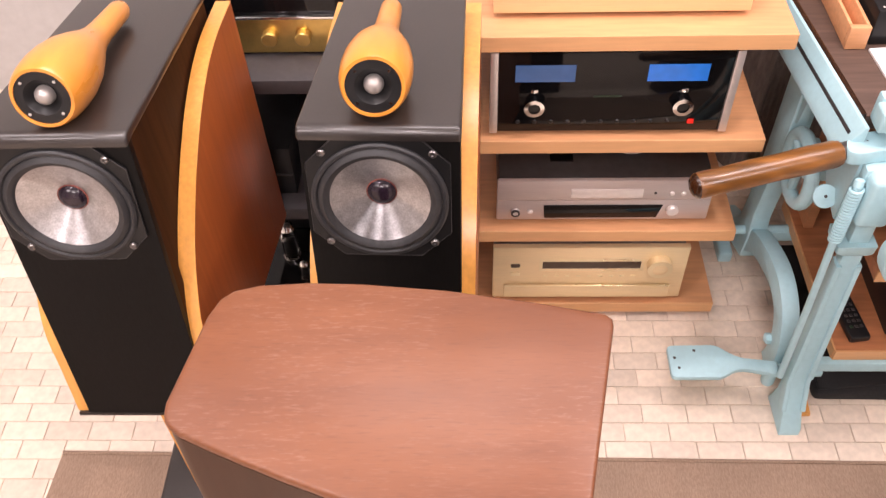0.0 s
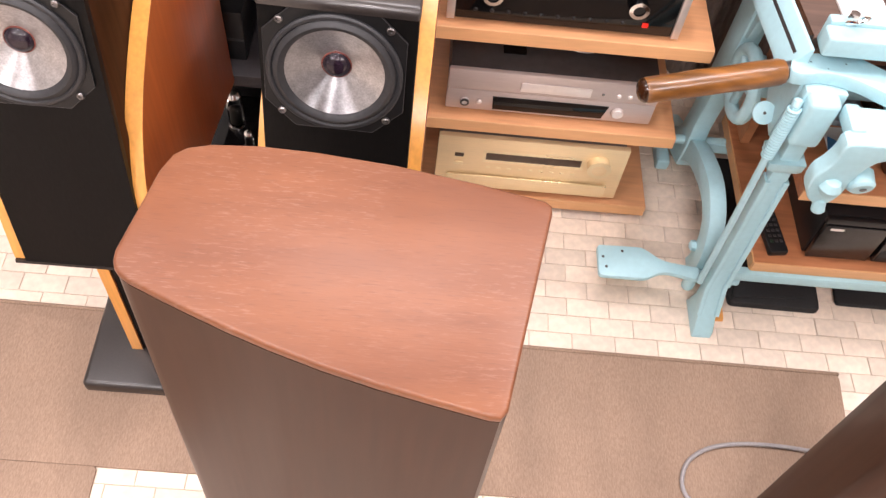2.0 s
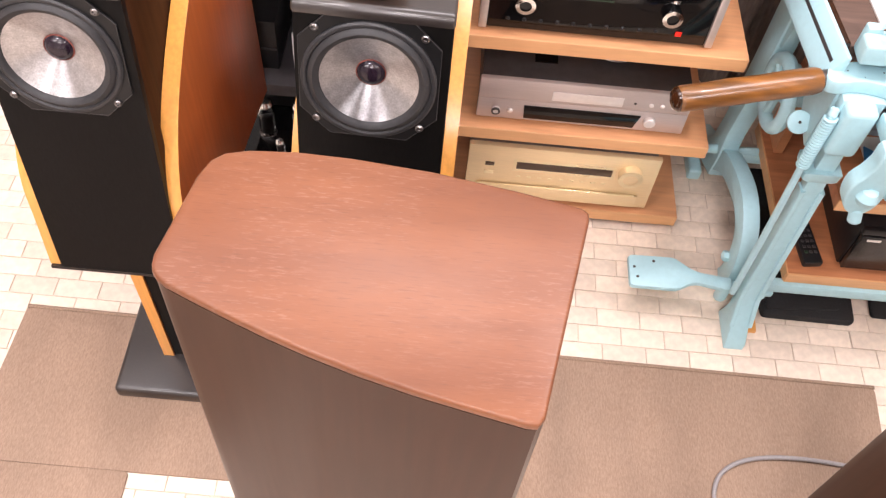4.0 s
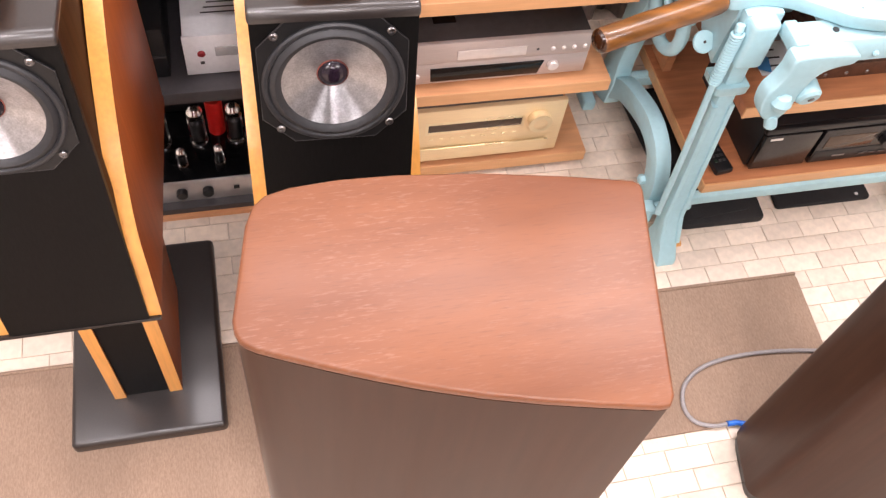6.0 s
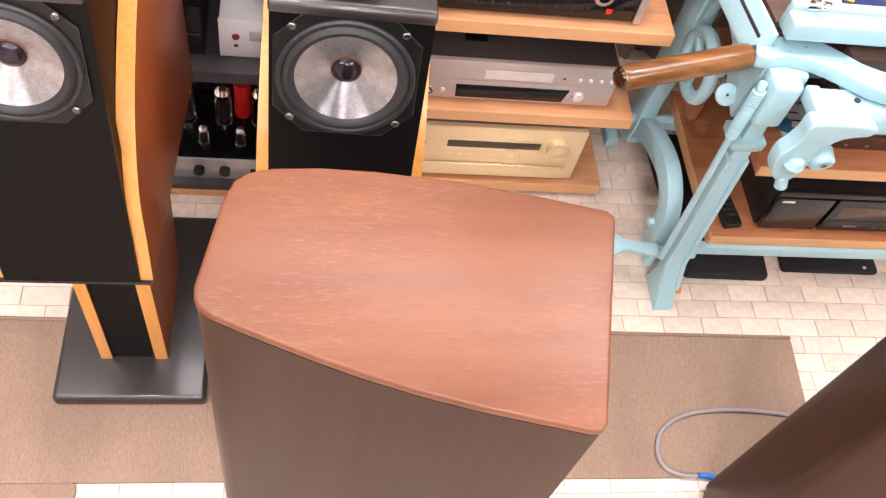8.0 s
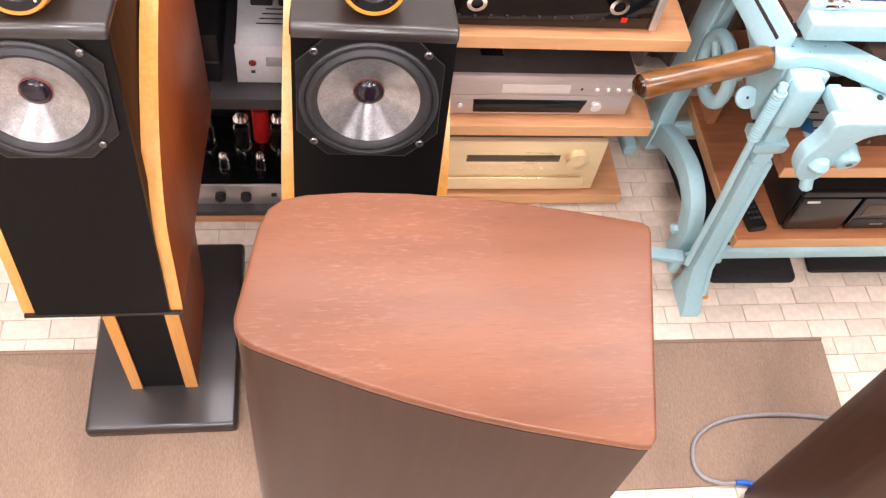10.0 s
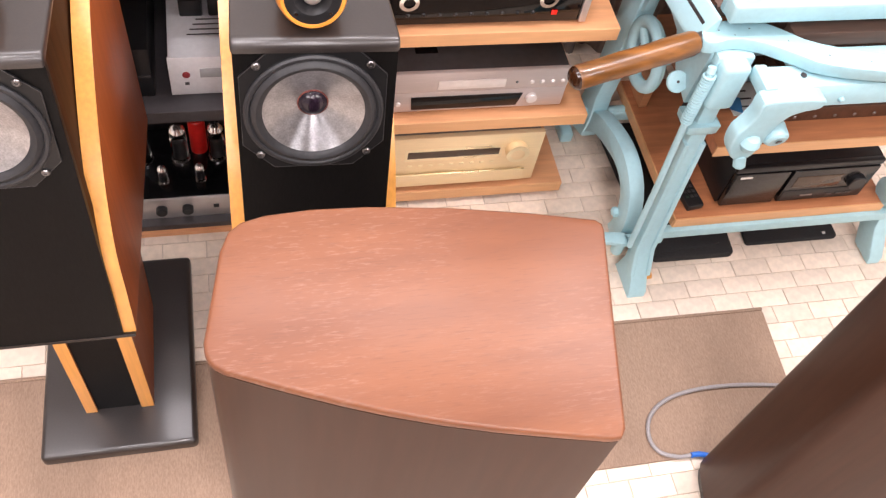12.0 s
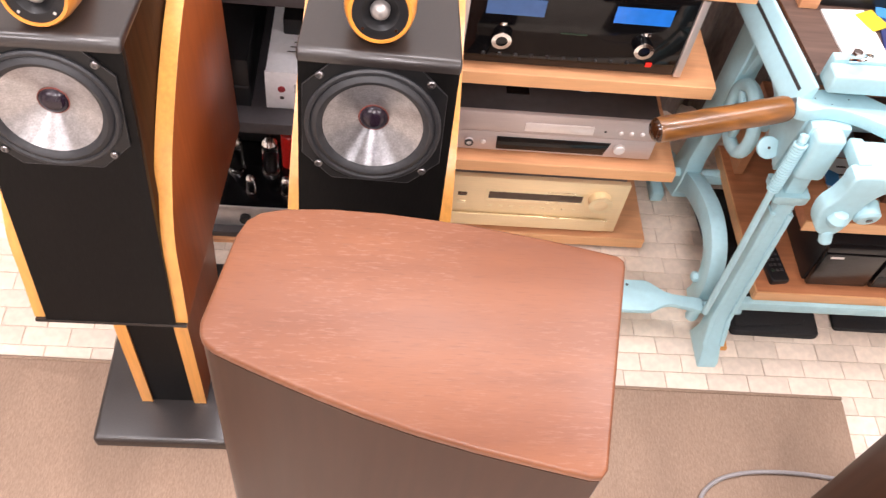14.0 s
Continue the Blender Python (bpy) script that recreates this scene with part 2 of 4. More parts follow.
CURTAIN = surface("grey_curtain", (0.19, 0.15, 0.13), 0.9, vary=0.2, scale=120, stretch=(1, 1, 0.3), bump=0.3)
VALVE_PLATE = surface("valve_plate", (0.035, 0.035, 0.037), 0.35, metal=0.3, vary=0.2, bump=0.02)
VALVE_GLASS = clear_glass("valve_glass")


# ---- building helpers ----
def thing(name, x, y, z, label, category, group="", kind=""):
    ob = new(name)
    ob.location = (x, y, z)
    ob.empty_display_size = 0.05
    return tagged(ob, label, category, group, kind)


def finish(bm, name, material, smooth=35):
    me = bpy.data.meshes.new(name)
    bmesh.ops.recalc_face_normals(bm, faces=bm.faces)
    bm.to_mesh(me)
    bm.free()
    me.materials.append(material)
    if smooth:
        me.shade_smooth()
        me.set_sharp_from_angle(angle=radians(smooth))
    return me


def part(name, bm, material, parent, label="", smooth=35):
    ob = new(name, finish(bm, name, material, smooth))
    ob.parent = parent
    if parent.type == "EMPTY":
        ob.matrix_parent_inverse = parent.matrix_basis.inverted()
    if label:
        ob["label"] = label
    return ob


def single(name, bm, material, label, category, kind="", group="", smooth=35):
    return tagged(new(name, finish(bm, name, material, smooth)), label, category, group, kind)


def box(x0, x1, y0, y1, z0, z1, bevel=0.0, segments=2, bm=None):
    out = bm or bmesh.new()
    b = bmesh.new()
    bmesh.ops.create_cube(b, size=1)
    for v in b.verts:
        v.co = Vector(((x0 + x1) / 2 + v.co.x * (x1 - x0), (y0 + y1) / 2 + v.co.y * (y1 - y0), (z0 + z1) / 2 + v.co.z * (z1 - z0)))
    if bevel:
        bmesh.ops.bevel(b, geom=list(b.edges), offset=bevel, segments=segments, affect="EDGES", profile=0.5)
    return merge(out, b)


def merge(out, b):
    me = bpy.data.meshes.new("tmp")
    b.to_mesh(me)
    b.free()
    out.from_mesh(me)
    bpy.data.meshes.remove(me)
    return out


def turned(profile, m, n=32, bm=None, caps=True):
    """A lathe body: (radius, height) pairs turned about the z axis, then placed by m."""
    out = bm or bmesh.new()
    b = bmesh.new()
    rings = []
    for r, h in profile:
        if r < 1e-6:
            rings.append([b.verts.new(m @ Vector((0, 0, h)))])
        else:
            rings.append([b.verts.new(m @ Vector((r * math.cos(2 * math.pi * k / n), r * math.sin(2 * math.pi * k / n), h))) for k in range(n)])
    for a, c in zip(rings, rings[1:]):
        for k in range(n):
            j = (k + 1) % n
            if len(a) == 1 and len(c) > 1:
                b.faces.new((a[0], c[k], c[j]))
            elif len(c) == 1 and len(a) > 1:
                b.faces.new((a[k], a[j], c[0]))
            elif len(a) > 1:
                b.faces.new((a[k], a[j], c[j], c[k]))
    for ring, flip in ((rings[0], True), (rings[-1], False)):
        if caps and len(ring) > 1:
            b.faces.new(ring[::-1] if flip else ring)
    return merge(out, b)


def along(p, q):
    """The pose at p whose z axis points to q."""
    d = Vector(q) - Vector(p)
    return Matrix.Translation(p) @ d.to_track_quat("Z", "Y").to_matrix().to_4x4(), d.length


def rod(p, q, r, r2=None, n=20, cap=0.0, bm=None):
    m, length = along(p, q)
    r2 = r if r2 is None else r2
    prof = [(0, 0), (r - cap, 0), (r, cap), (r2, length - cap), (r2 - cap, length), (0, length)] if cap else [(0, 0), (r, 0), (r2, length), (0, length)]
    return turned(prof, m, n, bm)


def prism(outline, lo, hi, axis="z", bevel=0.0, segments=2, bm=None, back=None):
    """An outline in two axes, extruded from lo to hi along the third one; back: (x, part) narrows its rear end about x."""
    out = bm or bmesh.new()
    b = bmesh.new()

    def at(u, v, w):
        return {"z": (u, v, w), "x": (w, u, v), "y": (u, w, v)}[axis]
    low = [b.verts.new(at(u, v, lo)) for u, v in outline]
    high = [b.verts.new(at(u, v, hi)) for u, v in outline]
    n = len(outline)
    b.faces.new(low[::-1]), b.faces.new(high)
    for k in range(n):
        b.faces.new((low[k], low[(k + 1) % n], high[(k + 1) % n], high[k]))
    bmesh.ops.recalc_face_normals(b, faces=b.faces)
    if bevel:
        rim = [e for e in b.edges if len({v in low for v in e.verts}) == 1]
        bmesh.ops.bevel(b, geom=rim, offset=bevel, segments=segments, affect="EDGES", profile=0.5)
    if back:
        for v in b.verts:
            if v.co.y > 1.0:
                v.co.x = back[0] + (v.co.x - back[0]) * back[1]
    return merge(out, b)


def spline(points, per=8, closed=False):
    """A smooth line through the points."""
    pts = [Vector(p) for p in points]
    n, out = len(pts), []
    for k in range(n if closed else n - 1):
        a, b, c, d = (pts[(k + j) % n] if closed else pts[min(max(k + j, 0), n - 1)] for j in (-1, 0, 1, 2))
        for s in range(per):
            t = s / per
            out.append(0.5 * ((2 * b) + (c - a) * t + (2 * a - 5 * b + 4 * c - d) * t * t + (3 * b - a - 3 * c + d) * t ** 3))
    return out if closed else out + [pts[-1]]


def tube(points, r, n=12, closed=False, bm=None):
    """A round bar along a line; r: one radius, or one for each point."""
    out = bm or bmesh.new()
    b = bmesh.new()
    pts = [Vector(p) for p in points]
    rs = r if isinstance(r, (list, tuple)) else [r] * len(pts)
    rings, up = [], Vector((0, 0, 1))
    for k, p in enumerate(pts):
        q0 = pts[(k - 1) % len(pts)] if closed or k else p
        q1 = pts[(k + 1) % len(pts)] if closed or k < len(pts) - 1 else p
        d = (q1 - q0).normalized()
        side = d.cross(up)
        if side.length < 0.2:
            side = d.cross(Vector((0, 1, 0)))
        side.normalize()
        other = d.cross(side)
        rings.append([b.verts.new(p + rs[k] * (math.cos(2 * math.pi * j / n) * side + math.sin(2 * math.pi * j / n) * other)) for j in range(n)])
    for a, c in list(zip(rings, rings[1:])) + ([(rings[-1], rings[0])] if closed else []):
        for j in range(n):
            b.faces.new((a[j], a[(j + 1) % n], c[(j + 1) % n], c[j]))
    if not closed:
        b.faces.new(rings[0][::-1]), b.faces.new(rings[-1])
    return merge(out, b)


def ring_plate(corners, radius, lo, hi, m, n=48):
    """A flat plate with a round hole about the origin; corners: its outline."""
    b = bmesh.new()
    angles = sorted({round(2 * math.pi * k / n, 5) for k in range(n)} | {round(math.atan2(y, x) % (2 * math.pi), 5) for x, y in corners})
    outer = []
    for a in angles:
        dx, dy = math.cos(a), math.sin(a)
        best = 9.0
        for (x0, y0), (x1, y1) in zip(corners, corners[1:] + corners[:1]):
            ex, ey = x1 - x0, y1 - y0
            det = ex * dy - ey * dx
            if abs(det) > 1e-9:
                t, u = (ex * y0 - ey * x0) / det, (dx * y0 - dy * x0) / det
                if t > 0 and -1e-4 <= u <= 1 + 1e-4:
                    best = min(best, t)
        outer.append((best * dx, best * dy))
    inner = [(radius * math.cos(a), radius * math.sin(a)) for a in angles]
    loops = [[b.verts.new(m @ Vector((x, y, z))) for x, y in line] for line, z in ((inner, lo), (inner, hi), (outer, hi), (outer, lo))]
    for k in range(4):
        p, q = loops[k], loops[(k + 1) % 4]
        for i in range(len(p)):
            j = (i + 1) % len(p)
            b.faces.new((p[i], p[j], q[j], q[i]))
    return b


def loft(sections, bevel=0.0):
    """A bar of rectangular sections: (x0, x1, y0, y1, z) from the bottom up."""
    b = bmesh.new()
    rings = [[b.verts.new(v) for v in ((x0, y0, z), (x1, y0, z), (x1, y1, z), (x0, y1, z))] for x0, x1, y0, y1, z in sections]
    for lo, hi in zip(rings, rings[1:]):
        for k in range(4):
            b.faces.new((lo[k], lo[(k + 1) % 4], hi[(k + 1) % 4], hi[k]))
    b.faces.new(rings[0][::-1]), b.faces.new(rings[-1])
    if bevel:
        long_edges = [e for e in b.edges if abs(e.verts[0].co.z - e.verts[1].co.z) > 1e-6]
        bmesh.ops.bevel(b, geom=long_edges, offset=bevel, segments=2, affect="EDGES", profile=0.5)
    return b


def rounded(corners, radii, per=6):
    """A closed outline with rounded corners."""
    out, n = [], len(corners)
    for k in range(n):
        p, a, c = Vector(corners[k]), Vector(corners[k - 1]), Vector(corners[(k + 1) % n])
        r = radii[k]
        if r <= 0:
            out.append(p)
            continue
        u, w = p + (a - p).normalized() * r, p + (c - p).normalized() * r
        out += [u * (1 - t) ** 2 + p * 2 * t * (1 - t) + w * t * t for t in (j / per for j in range(per + 1))]
    return [tuple(v) for v in out]


# ---- room ----
floor = single("floor", box(-4, 4, -3, 4, -0.12, -0.003), GROUT, "pale stone paved shop floor", "floor", "structure")
single("ceiling", box(-4, 4, -3, 4, 2.9, 3.0), WALL_PAINT, "plain white shop ceiling", "ceiling", "structure")
single("wall_north", box(-4, 4, 2.05, 2.17, 0, 2.9), WALL_GREY, "plain grey wall behind the racks", "wall", "structure")
single("wall_south", box(-4, 4, -3.12, -3.0, 0, 2.9), WALL_PAINT, "plain pale wall", "wall", "structure")
single("wall_west", box(-4.12, -4, -3, 4, 0, 2.9), WALL_PAINT, "plain pale wall", "wall", "structure")
single("wall_east", box(4, 4.12, -3, 4, 0, 2.9), WALL_PAINT, "plain pale wall", "wall", "structure")
folds = [(0.60 + 0.012 * k, 1.70 + 0.022 * math.sin(k * 0.75) + 0.008 * math.sin(k * 1.9)) for k in range(92)]
single("curtain", prism(folds + [(x, y + 0.012) for x, y in folds[::-1]], 0.0, 1.7), CURTAIN, "dark grey brown curtain hanging in folds behind the machine", "curtain")
rug = thing("rug", 0.1, 0.67, 0, "flat woven brown rug on the stone floor", "rug")
part("weave", prism(rounded([(-0.79, 0.505), (1.000, 0.50), (1.020, 0.819), (-0.775, 0.838)], [0.01] * 4), -0.002, 0.006, bevel=0.002), RUG, rug)
part("hem", prism(rounded([(-0.775, 0.838), (1.020, 0.819), (1.0205, 0.827), (-0.7755, 0.846)], [0.002] * 4), -0.002, 0.0075, bevel=0.002), RUG_HEM, rug, "bound hem of the rug")
single("floor_mat", prism(rounded([(-1.6, 0.0), (-0.475, 0.0), (-0.475, 0.5045), (-1.6, 0.5045)], [0.01] * 4), -0.002, 0.006, bevel=0.002), RUG,
       "second flat brown mat butted against the rug", "rug")
cable = thing("power_cable", 0.7, 0.6, 0, "grey power cable curled on the rug", "cable")
loop = spline([(1.12, 0.60, 0.0115), (0.94, 0.635, 0.0115), (0.812, 0.644, 0.0115), (0.72, 0.632, 0.0115), (0.665, 0.60, 0.0115), (0.645, 0.555, 0.0115),
               (0.655, 0.52, 0.0115), (0.69, 0.503, 0.0115), (0.72, 0.502, 0.0115)], 8)
part("sheath", tube(loop, 0.0045, 10), CABLE_GREY, cable)
part("connector", tube([(0.722, 0.502, 0.0118), (0.74, 0.502, 0.0118), (0.77, 0.492, 0.0118)], 0.0058, 12), BLUE_PLASTIC, cable, "bright blue cable sleeve")


# ---- pair of slim loudspeakers on pedestals ----
def slim_speaker(cx, label, forward, sideways, turn, pod):
    lean = math.atan(0.1545)
    s = thing("loudspeaker", cx, 0.87, 0, label, "loudspeaker", "pair of slim loudspeakers")
    plate = part("base_plate", box(cx - 0.118, cx + 0.164, 0.656, 1.083, 0.0, 0.034, 0.010, 4), TOP_SATIN, s, "satin black base plate")
    part("pedestal", prism([(0.745, 0.034), (0.735, 0.475), (0.99, 0.43), (0.96, 0.034)], cx - 0.0175, cx + 0.0625, "x"), BLACK_ASH, s, "black pedestal core")
    for a, b in ((-0.035, -0.0145), (0.0655, 0.089)):
        side = part("pedestal_side", prism([(0.741, 0.034), (0.731, 0.475), (1.0, 0.425), (0.965, 0.034)], cx - 0.003 + a, cx - 0.003 + b, "x"), CHERRY, s, "cherry pedestal side")
        part("edge_strip", prism([(0.7395, 0.0345), (0.7415, 0.0345), (0.7315, 0.474), (0.7295, 0.474)], cx - 0.003 + a, cx - 0.003 + b, "x"), MAPLE_EDGE, side, "amber edge strip")
    # body, front baffle and top
    part("cabinet", prism([(0.6905, 0.463), (0.7665, 0.955), (1.14, 0.884), (1.15, 0.375)], cx - 0.0905, cx + 0.0905, "x", back=(cx, 0.94)), CHEEK, s, "dark cherry cabinet leaning back")
    part("bottom_panel", prism([(0.655, 0.463), (0.656, 0.469), (1.15, 0.377), (1.15, 0.370)], cx - 0.113, cx + 0.113, "x"), BLACK_SATIN, s)
    m = Matrix.Translation((cx - 0.003, 0.7195, 0.8735)) @ Matrix.Rotation(radians(90) - lean, 4, "X")
    sheet_outline = [(-0.0935, -0.411), (0.0995, -0.411), (0.0995, 0.0935), (-0.0935, 0.0935)]
    part("front_baffle", ring_plate(sheet_outline, 0.0700, -0.012, 0.0, m), BLACK_ASH, s, "black ash front baffle")
    part("baffle_frame", ring_plate(sheet_outline, 0.0702, -0.034, -0.012, m), CHEEK, s, "dark cherry frame behind the baffle")
    part("top_panel", prism([(0.7280, 0.9570), (0.7276, 0.9620), (0.7290, 0.9665), (0.7320, 0.9705), (0.7370, 0.9725), (0.7440, 0.9722), (1.145, 0.894), (1.145, 0.882), (0.745, 0.957)], cx - 0.098, cx + 0.098, "x", 0.004, 3, back=(cx, 0.94)), TOP_SATIN, s, "satin black top panel with rounded front")
    # curved side panels with light edge
    curve = spline([(0.661, 0.468, 0), (0.677, 0.555, 0), (0.693, 0.640, 0), (0.736, 0.712, 0), (0.794, 0.766, 0), (0.887, 0.821, 0), (0.975, 0.852, 0), (1.065, 0.862, 0), (1.18, 0.850, 0)], 5)
    edge = [(p.x, p.y) for p in curve]
    inner = []
    for k, p in enumerate(curve):
        d = (curve[min(k + 1, len(curve) - 1)] - curve[max(k - 1, 0)]).normalized()
        inner.append((p.x + d.y * 0.0022, p.y - d.x * 0.0022))
    for k in (-1, 1):
        x0, x1 = sorted((cx + k * 0.091, cx + k * 0.115))
        panel = part("side_panel", prism(inner + [(1.19, 0.335)], x0, x1, "x", 0.0008), CHERRY, s, "curved cherry side panel")
        part("edge_strip", prism(edge + inner[::-1], x0, x1, "x"), MAPLE_EDGE, panel, "amber wood edge strip")
    # woofer on the leaning baffle: z axis of m points out of the front
    m = m @ Matrix.Translation((0, -0.004, 0))
    c, a, h, up = 0.038, 0.0880, 0.0870, 0.0925
    octagon = [(-a, -h + c), (-a + c, -h), (a - c, -h), (a, -h + c), (a, up - c), (a - c, up), (-a + c, up), (-a, up - c)]
    woofer = part("woofer", ring_plate(octagon, 0.0630, 0.0, 0.0035, m), BLACK_GLOSS_FRAME, s, "black eight-sided woofer frame")
    # added tube draws the glint along the unbevelled plate edge, no separate rim
    part("edge_glint", tube([m @ Vector((x, y, 0.0034)) for x, y in octagon], 0.0006, 6, True), DARK_METAL, woofer, "added thin tube for light caught on the frame edge")
    part("surround", turned([(0.0855, 0.0035), (0.0855, 0.0065), (0.083, 0.0085), (0.0795, 0.0085), (0.0775, 0.006), (0.0755, 0.008), (0.0705, 0.0105), (0.066, 0.0085), (0.063, 0.005), (0.0625, 0.003)], m, 56, caps=False), RUBBER, woofer, "black rubber surround")
    cone = part("cone", turned([(0.0628, 0.0042), (0.0565, 0.0005), (0.045, -0.005), (0.03, -0.0115), (0.017, -0.0175)], Matrix(), 56, caps=False), CONE, woofer, "grey metal cone")
    cone.matrix_basis = m
    part("dust_cap", turned([(0.0182, -0.0165), (0.0176, -0.0150), (0.015, -0.0115), (0.0105, -0.0085), (0.006, -0.0072), (0, -0.0068)], m, 36, caps=False), CONE_CAP, woofer, "glossy purple centre cap")
    part("cap_ring", turned([(0.0194, -0.0162), (0.0193, -0.0152), (0.0182, -0.0148), (0.0182, -0.0160)], m, 36, caps=False), COPPER, woofer, "thin copper ring")
    for sx in (-1, 1):
        for sy in (-1, 1):
            mm = m @ Matrix.Translation((sx * 0.067, sy * 0.0675 + 0.003, 0.003))
            part("screw", turned([(0.0052, 0), (0.0052, 0.0028), (0.0038, 0.004), (0.0025, 0.0038), (0.0022, 0.002), (0, 0.002)], mm, 14), SCREW_STEEL, woofer, "bright steel screw")
    # turned tweeter pod lying on the top
    p0, p1 = Vector((cx - 0.003 + pod, 0.750, 1.019 - pod * 0.4)), Vector((cx - 0.011 + pod, 1.042, 0.934))
    pm, length = along(p0, p1)
    prof = [(0.0345, 0.0), (0.0385, 0.0), (0.041, 0.004), (0.0445, 0.022), (0.046, 0.045), (0.0452, 0.07), (0.041, 0.1), (0.033, 0.13), (0.025, 0.155), (0.0195, 0.18), (0.0172, 0.21), (0.0165, 0.26),
            (0.016, 0.290), (0.013, 0.300), (0.007, 0.304), (0, 0.305)]
    prof = [(a * 0.95, b) for a, b in prof]
    tweeter = part("tweeter_pod", turned([(0.0328, 0.012)] + prof, pm, 48, caps=False), POD_WOOD, s, "amber turned wood tweeter pod")
    part("faceplate", turned([(0.0345, 0.001), (0.0345, 0.0045), (0.033, 0.0015), (0.022, 0.0015), (0.019, 0.004), (0.014, 0.011), (0.0125, 0.012), (0, 0.012)][1:], pm, 40, caps=False), BLACK_PLASTIC, tweeter, "black dished tweeter plate")
    part("dome", turned([(0.0118, 0.0118), (0.0112, 0.006), (0.009, 0.0018), (0.005, -0.001), (0, -0.002)], pm, 28, caps=False), PEARL, tweeter, "pearly tweeter dome")
    for k in range(4):
        a = radians(45 + 90 * k)
        part("screw", turned([(0.002, 0.0), (0.0017, 0.0022), (0.002, -0.0005)][:2] + [(0, 0.0022)], pm @ Matrix.Translation((0.0275 * math.cos(a), 0.0275 * math.sin(a), -0.0008)), 10), CHROME, tweeter)
    part("pod_foot", box(cx - 0.012, cx + 0.006, 0.84, 0.92, 0.925, 0.955, 0.003), BLACK_PLASTIC, tweeter, "small black pod foot")
    # the cabinet sits a little askew on its pedestal
    pivot = Vector((cx, 0.655, 0.465))
    askew = Matrix.Translation(pivot) @ Matrix.Rotation(radians(forward), 4, "X") @ Matrix.Rotation(radians(sideways), 4, "Y") @ Matrix.Rotation(radians(turn), 4, "Z") @ Matrix.Translation(-pivot)
    for piece in s.children:
        if not piece.name.startswith(("base_plate", "pedestal")):
            piece.matrix_basis = askew @ piece.matrix_basis
    return s


slim_speaker(-0.421, "slim black loudspeaker with amber side edges standing on rug edge", 1.2, -0.8, -0.3, 0.012)
slim_speaker(-0.039, "slim black loudspeaker with amber side edges beside beech shelves", 0.0, 0.0, -1.6, 0.0)

# ---- pair of brown floor speakers ----
TOP_OUTLINE = [(-0.174, 0.315), (-0.1733, 0.3055), (-0.1708, 0.2985), (-0.1665, 0.2935), (-0.1590, 0.2883), (-0.133, 0.2763), (-0.105, 0.2642), (-0.072, 0.2505), (-0.038, 0.2377), (0.005, 0.2236), (0.050, 0.2113), (0.095, 0.2010), (0.139, 0.1915), (0.147, 0.1917), (0.1525, 0.1985),
               (0.192, 0.392), (0.1918, 0.399), (0.186, 0.4045), (0.127, 0.4175), (0.050, 0.431), (-0.025, 0.4385), (-0.075, 0.440), (-0.117, 0.437), (-0.138, 0.431), (-0.149, 0.4215), (-0.157, 0.402)]
brown = thing("floor_speaker", 0.0, 0.31, 0, "tall brown floor speaker with curved sides and mahogany top", "loudspeaker", "pair of brown floor speakers")
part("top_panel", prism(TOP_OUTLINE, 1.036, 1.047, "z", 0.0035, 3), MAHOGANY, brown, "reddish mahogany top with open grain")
# sides coloured darker than the top to carry their shading
part("cabinet", prism([(0.0005 + x * 0.995, 0.314 + (y - 0.314) * 0.994) for x, y in TOP_OUTLINE], 0.03, 1.036), SHADED_SIDE, brown, "curved brown cabinet with side shade in its colour")
part("plinth", prism([(0.003 + x * 0.97, 0.315 + (y - 0.315) * 0.96) for x, y in TOP_OUTLINE], 0.0, 0.03), BLACK_SATIN, brown, "black plinth")
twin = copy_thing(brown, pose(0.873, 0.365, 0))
twin["label"] = "second brown floor speaker standing over the power cable"

# ---- beech hi-fi shelf unit and what stands on it ----
rack = thing("hifi_shelf", 0.3, 1.4, 0, "beech hi-fi shelf unit with open stepped boards", "shelf")
for z in (0.015, 0.256, 0.505, 0.737):
    board = part("shelf_board", box(-0.02, 0.62, 1.2035, 1.60, z, z + 0.03), BEECH, rack)
    part("edge_band", box(-0.02, 0.62, 1.2, 1.2032, z - 0.0004, z + 0.0304, 0.0008, 1), BEECH_EDGE, board, "pale beech edge band")
for x in (0.0, 0.565):
    for z0, z1 in ((0.045, 0.256), (0.286, 0.505), (0.535, 0.737)):
        part("side_board", box(x, x + 0.022, 1.40, 1.58, z0, z1), BEECH, rack)
for x in (0.05, 0.53):
    part("foot", turned([(0.0, 0), (0.022, 0), (0.022, 0.015), (0, 0.015)], pose(x, 1.30, 0), 16), BLACK_PLASTIC, rack, "dark round foot")


def knob(cx, y, z, r, depth, material, parent, name="knob", label="", ring=None):
    m = pose(cx, y, z, 90)
    k = part(name, turned([(0, 0), (r, 0), (r, depth - 0.002), (r - 0.002, depth), (0, depth)], m, 28), material, parent, label)
    if ring:
        part("rim", turned([(r * 0.62, depth), (r * 1.03, depth - 0.001), (r * 1.03, depth + 0.002), (r * 0.62, depth + 0.0025)], m, 28, caps=False), ring, k, "bright rim")
    return k


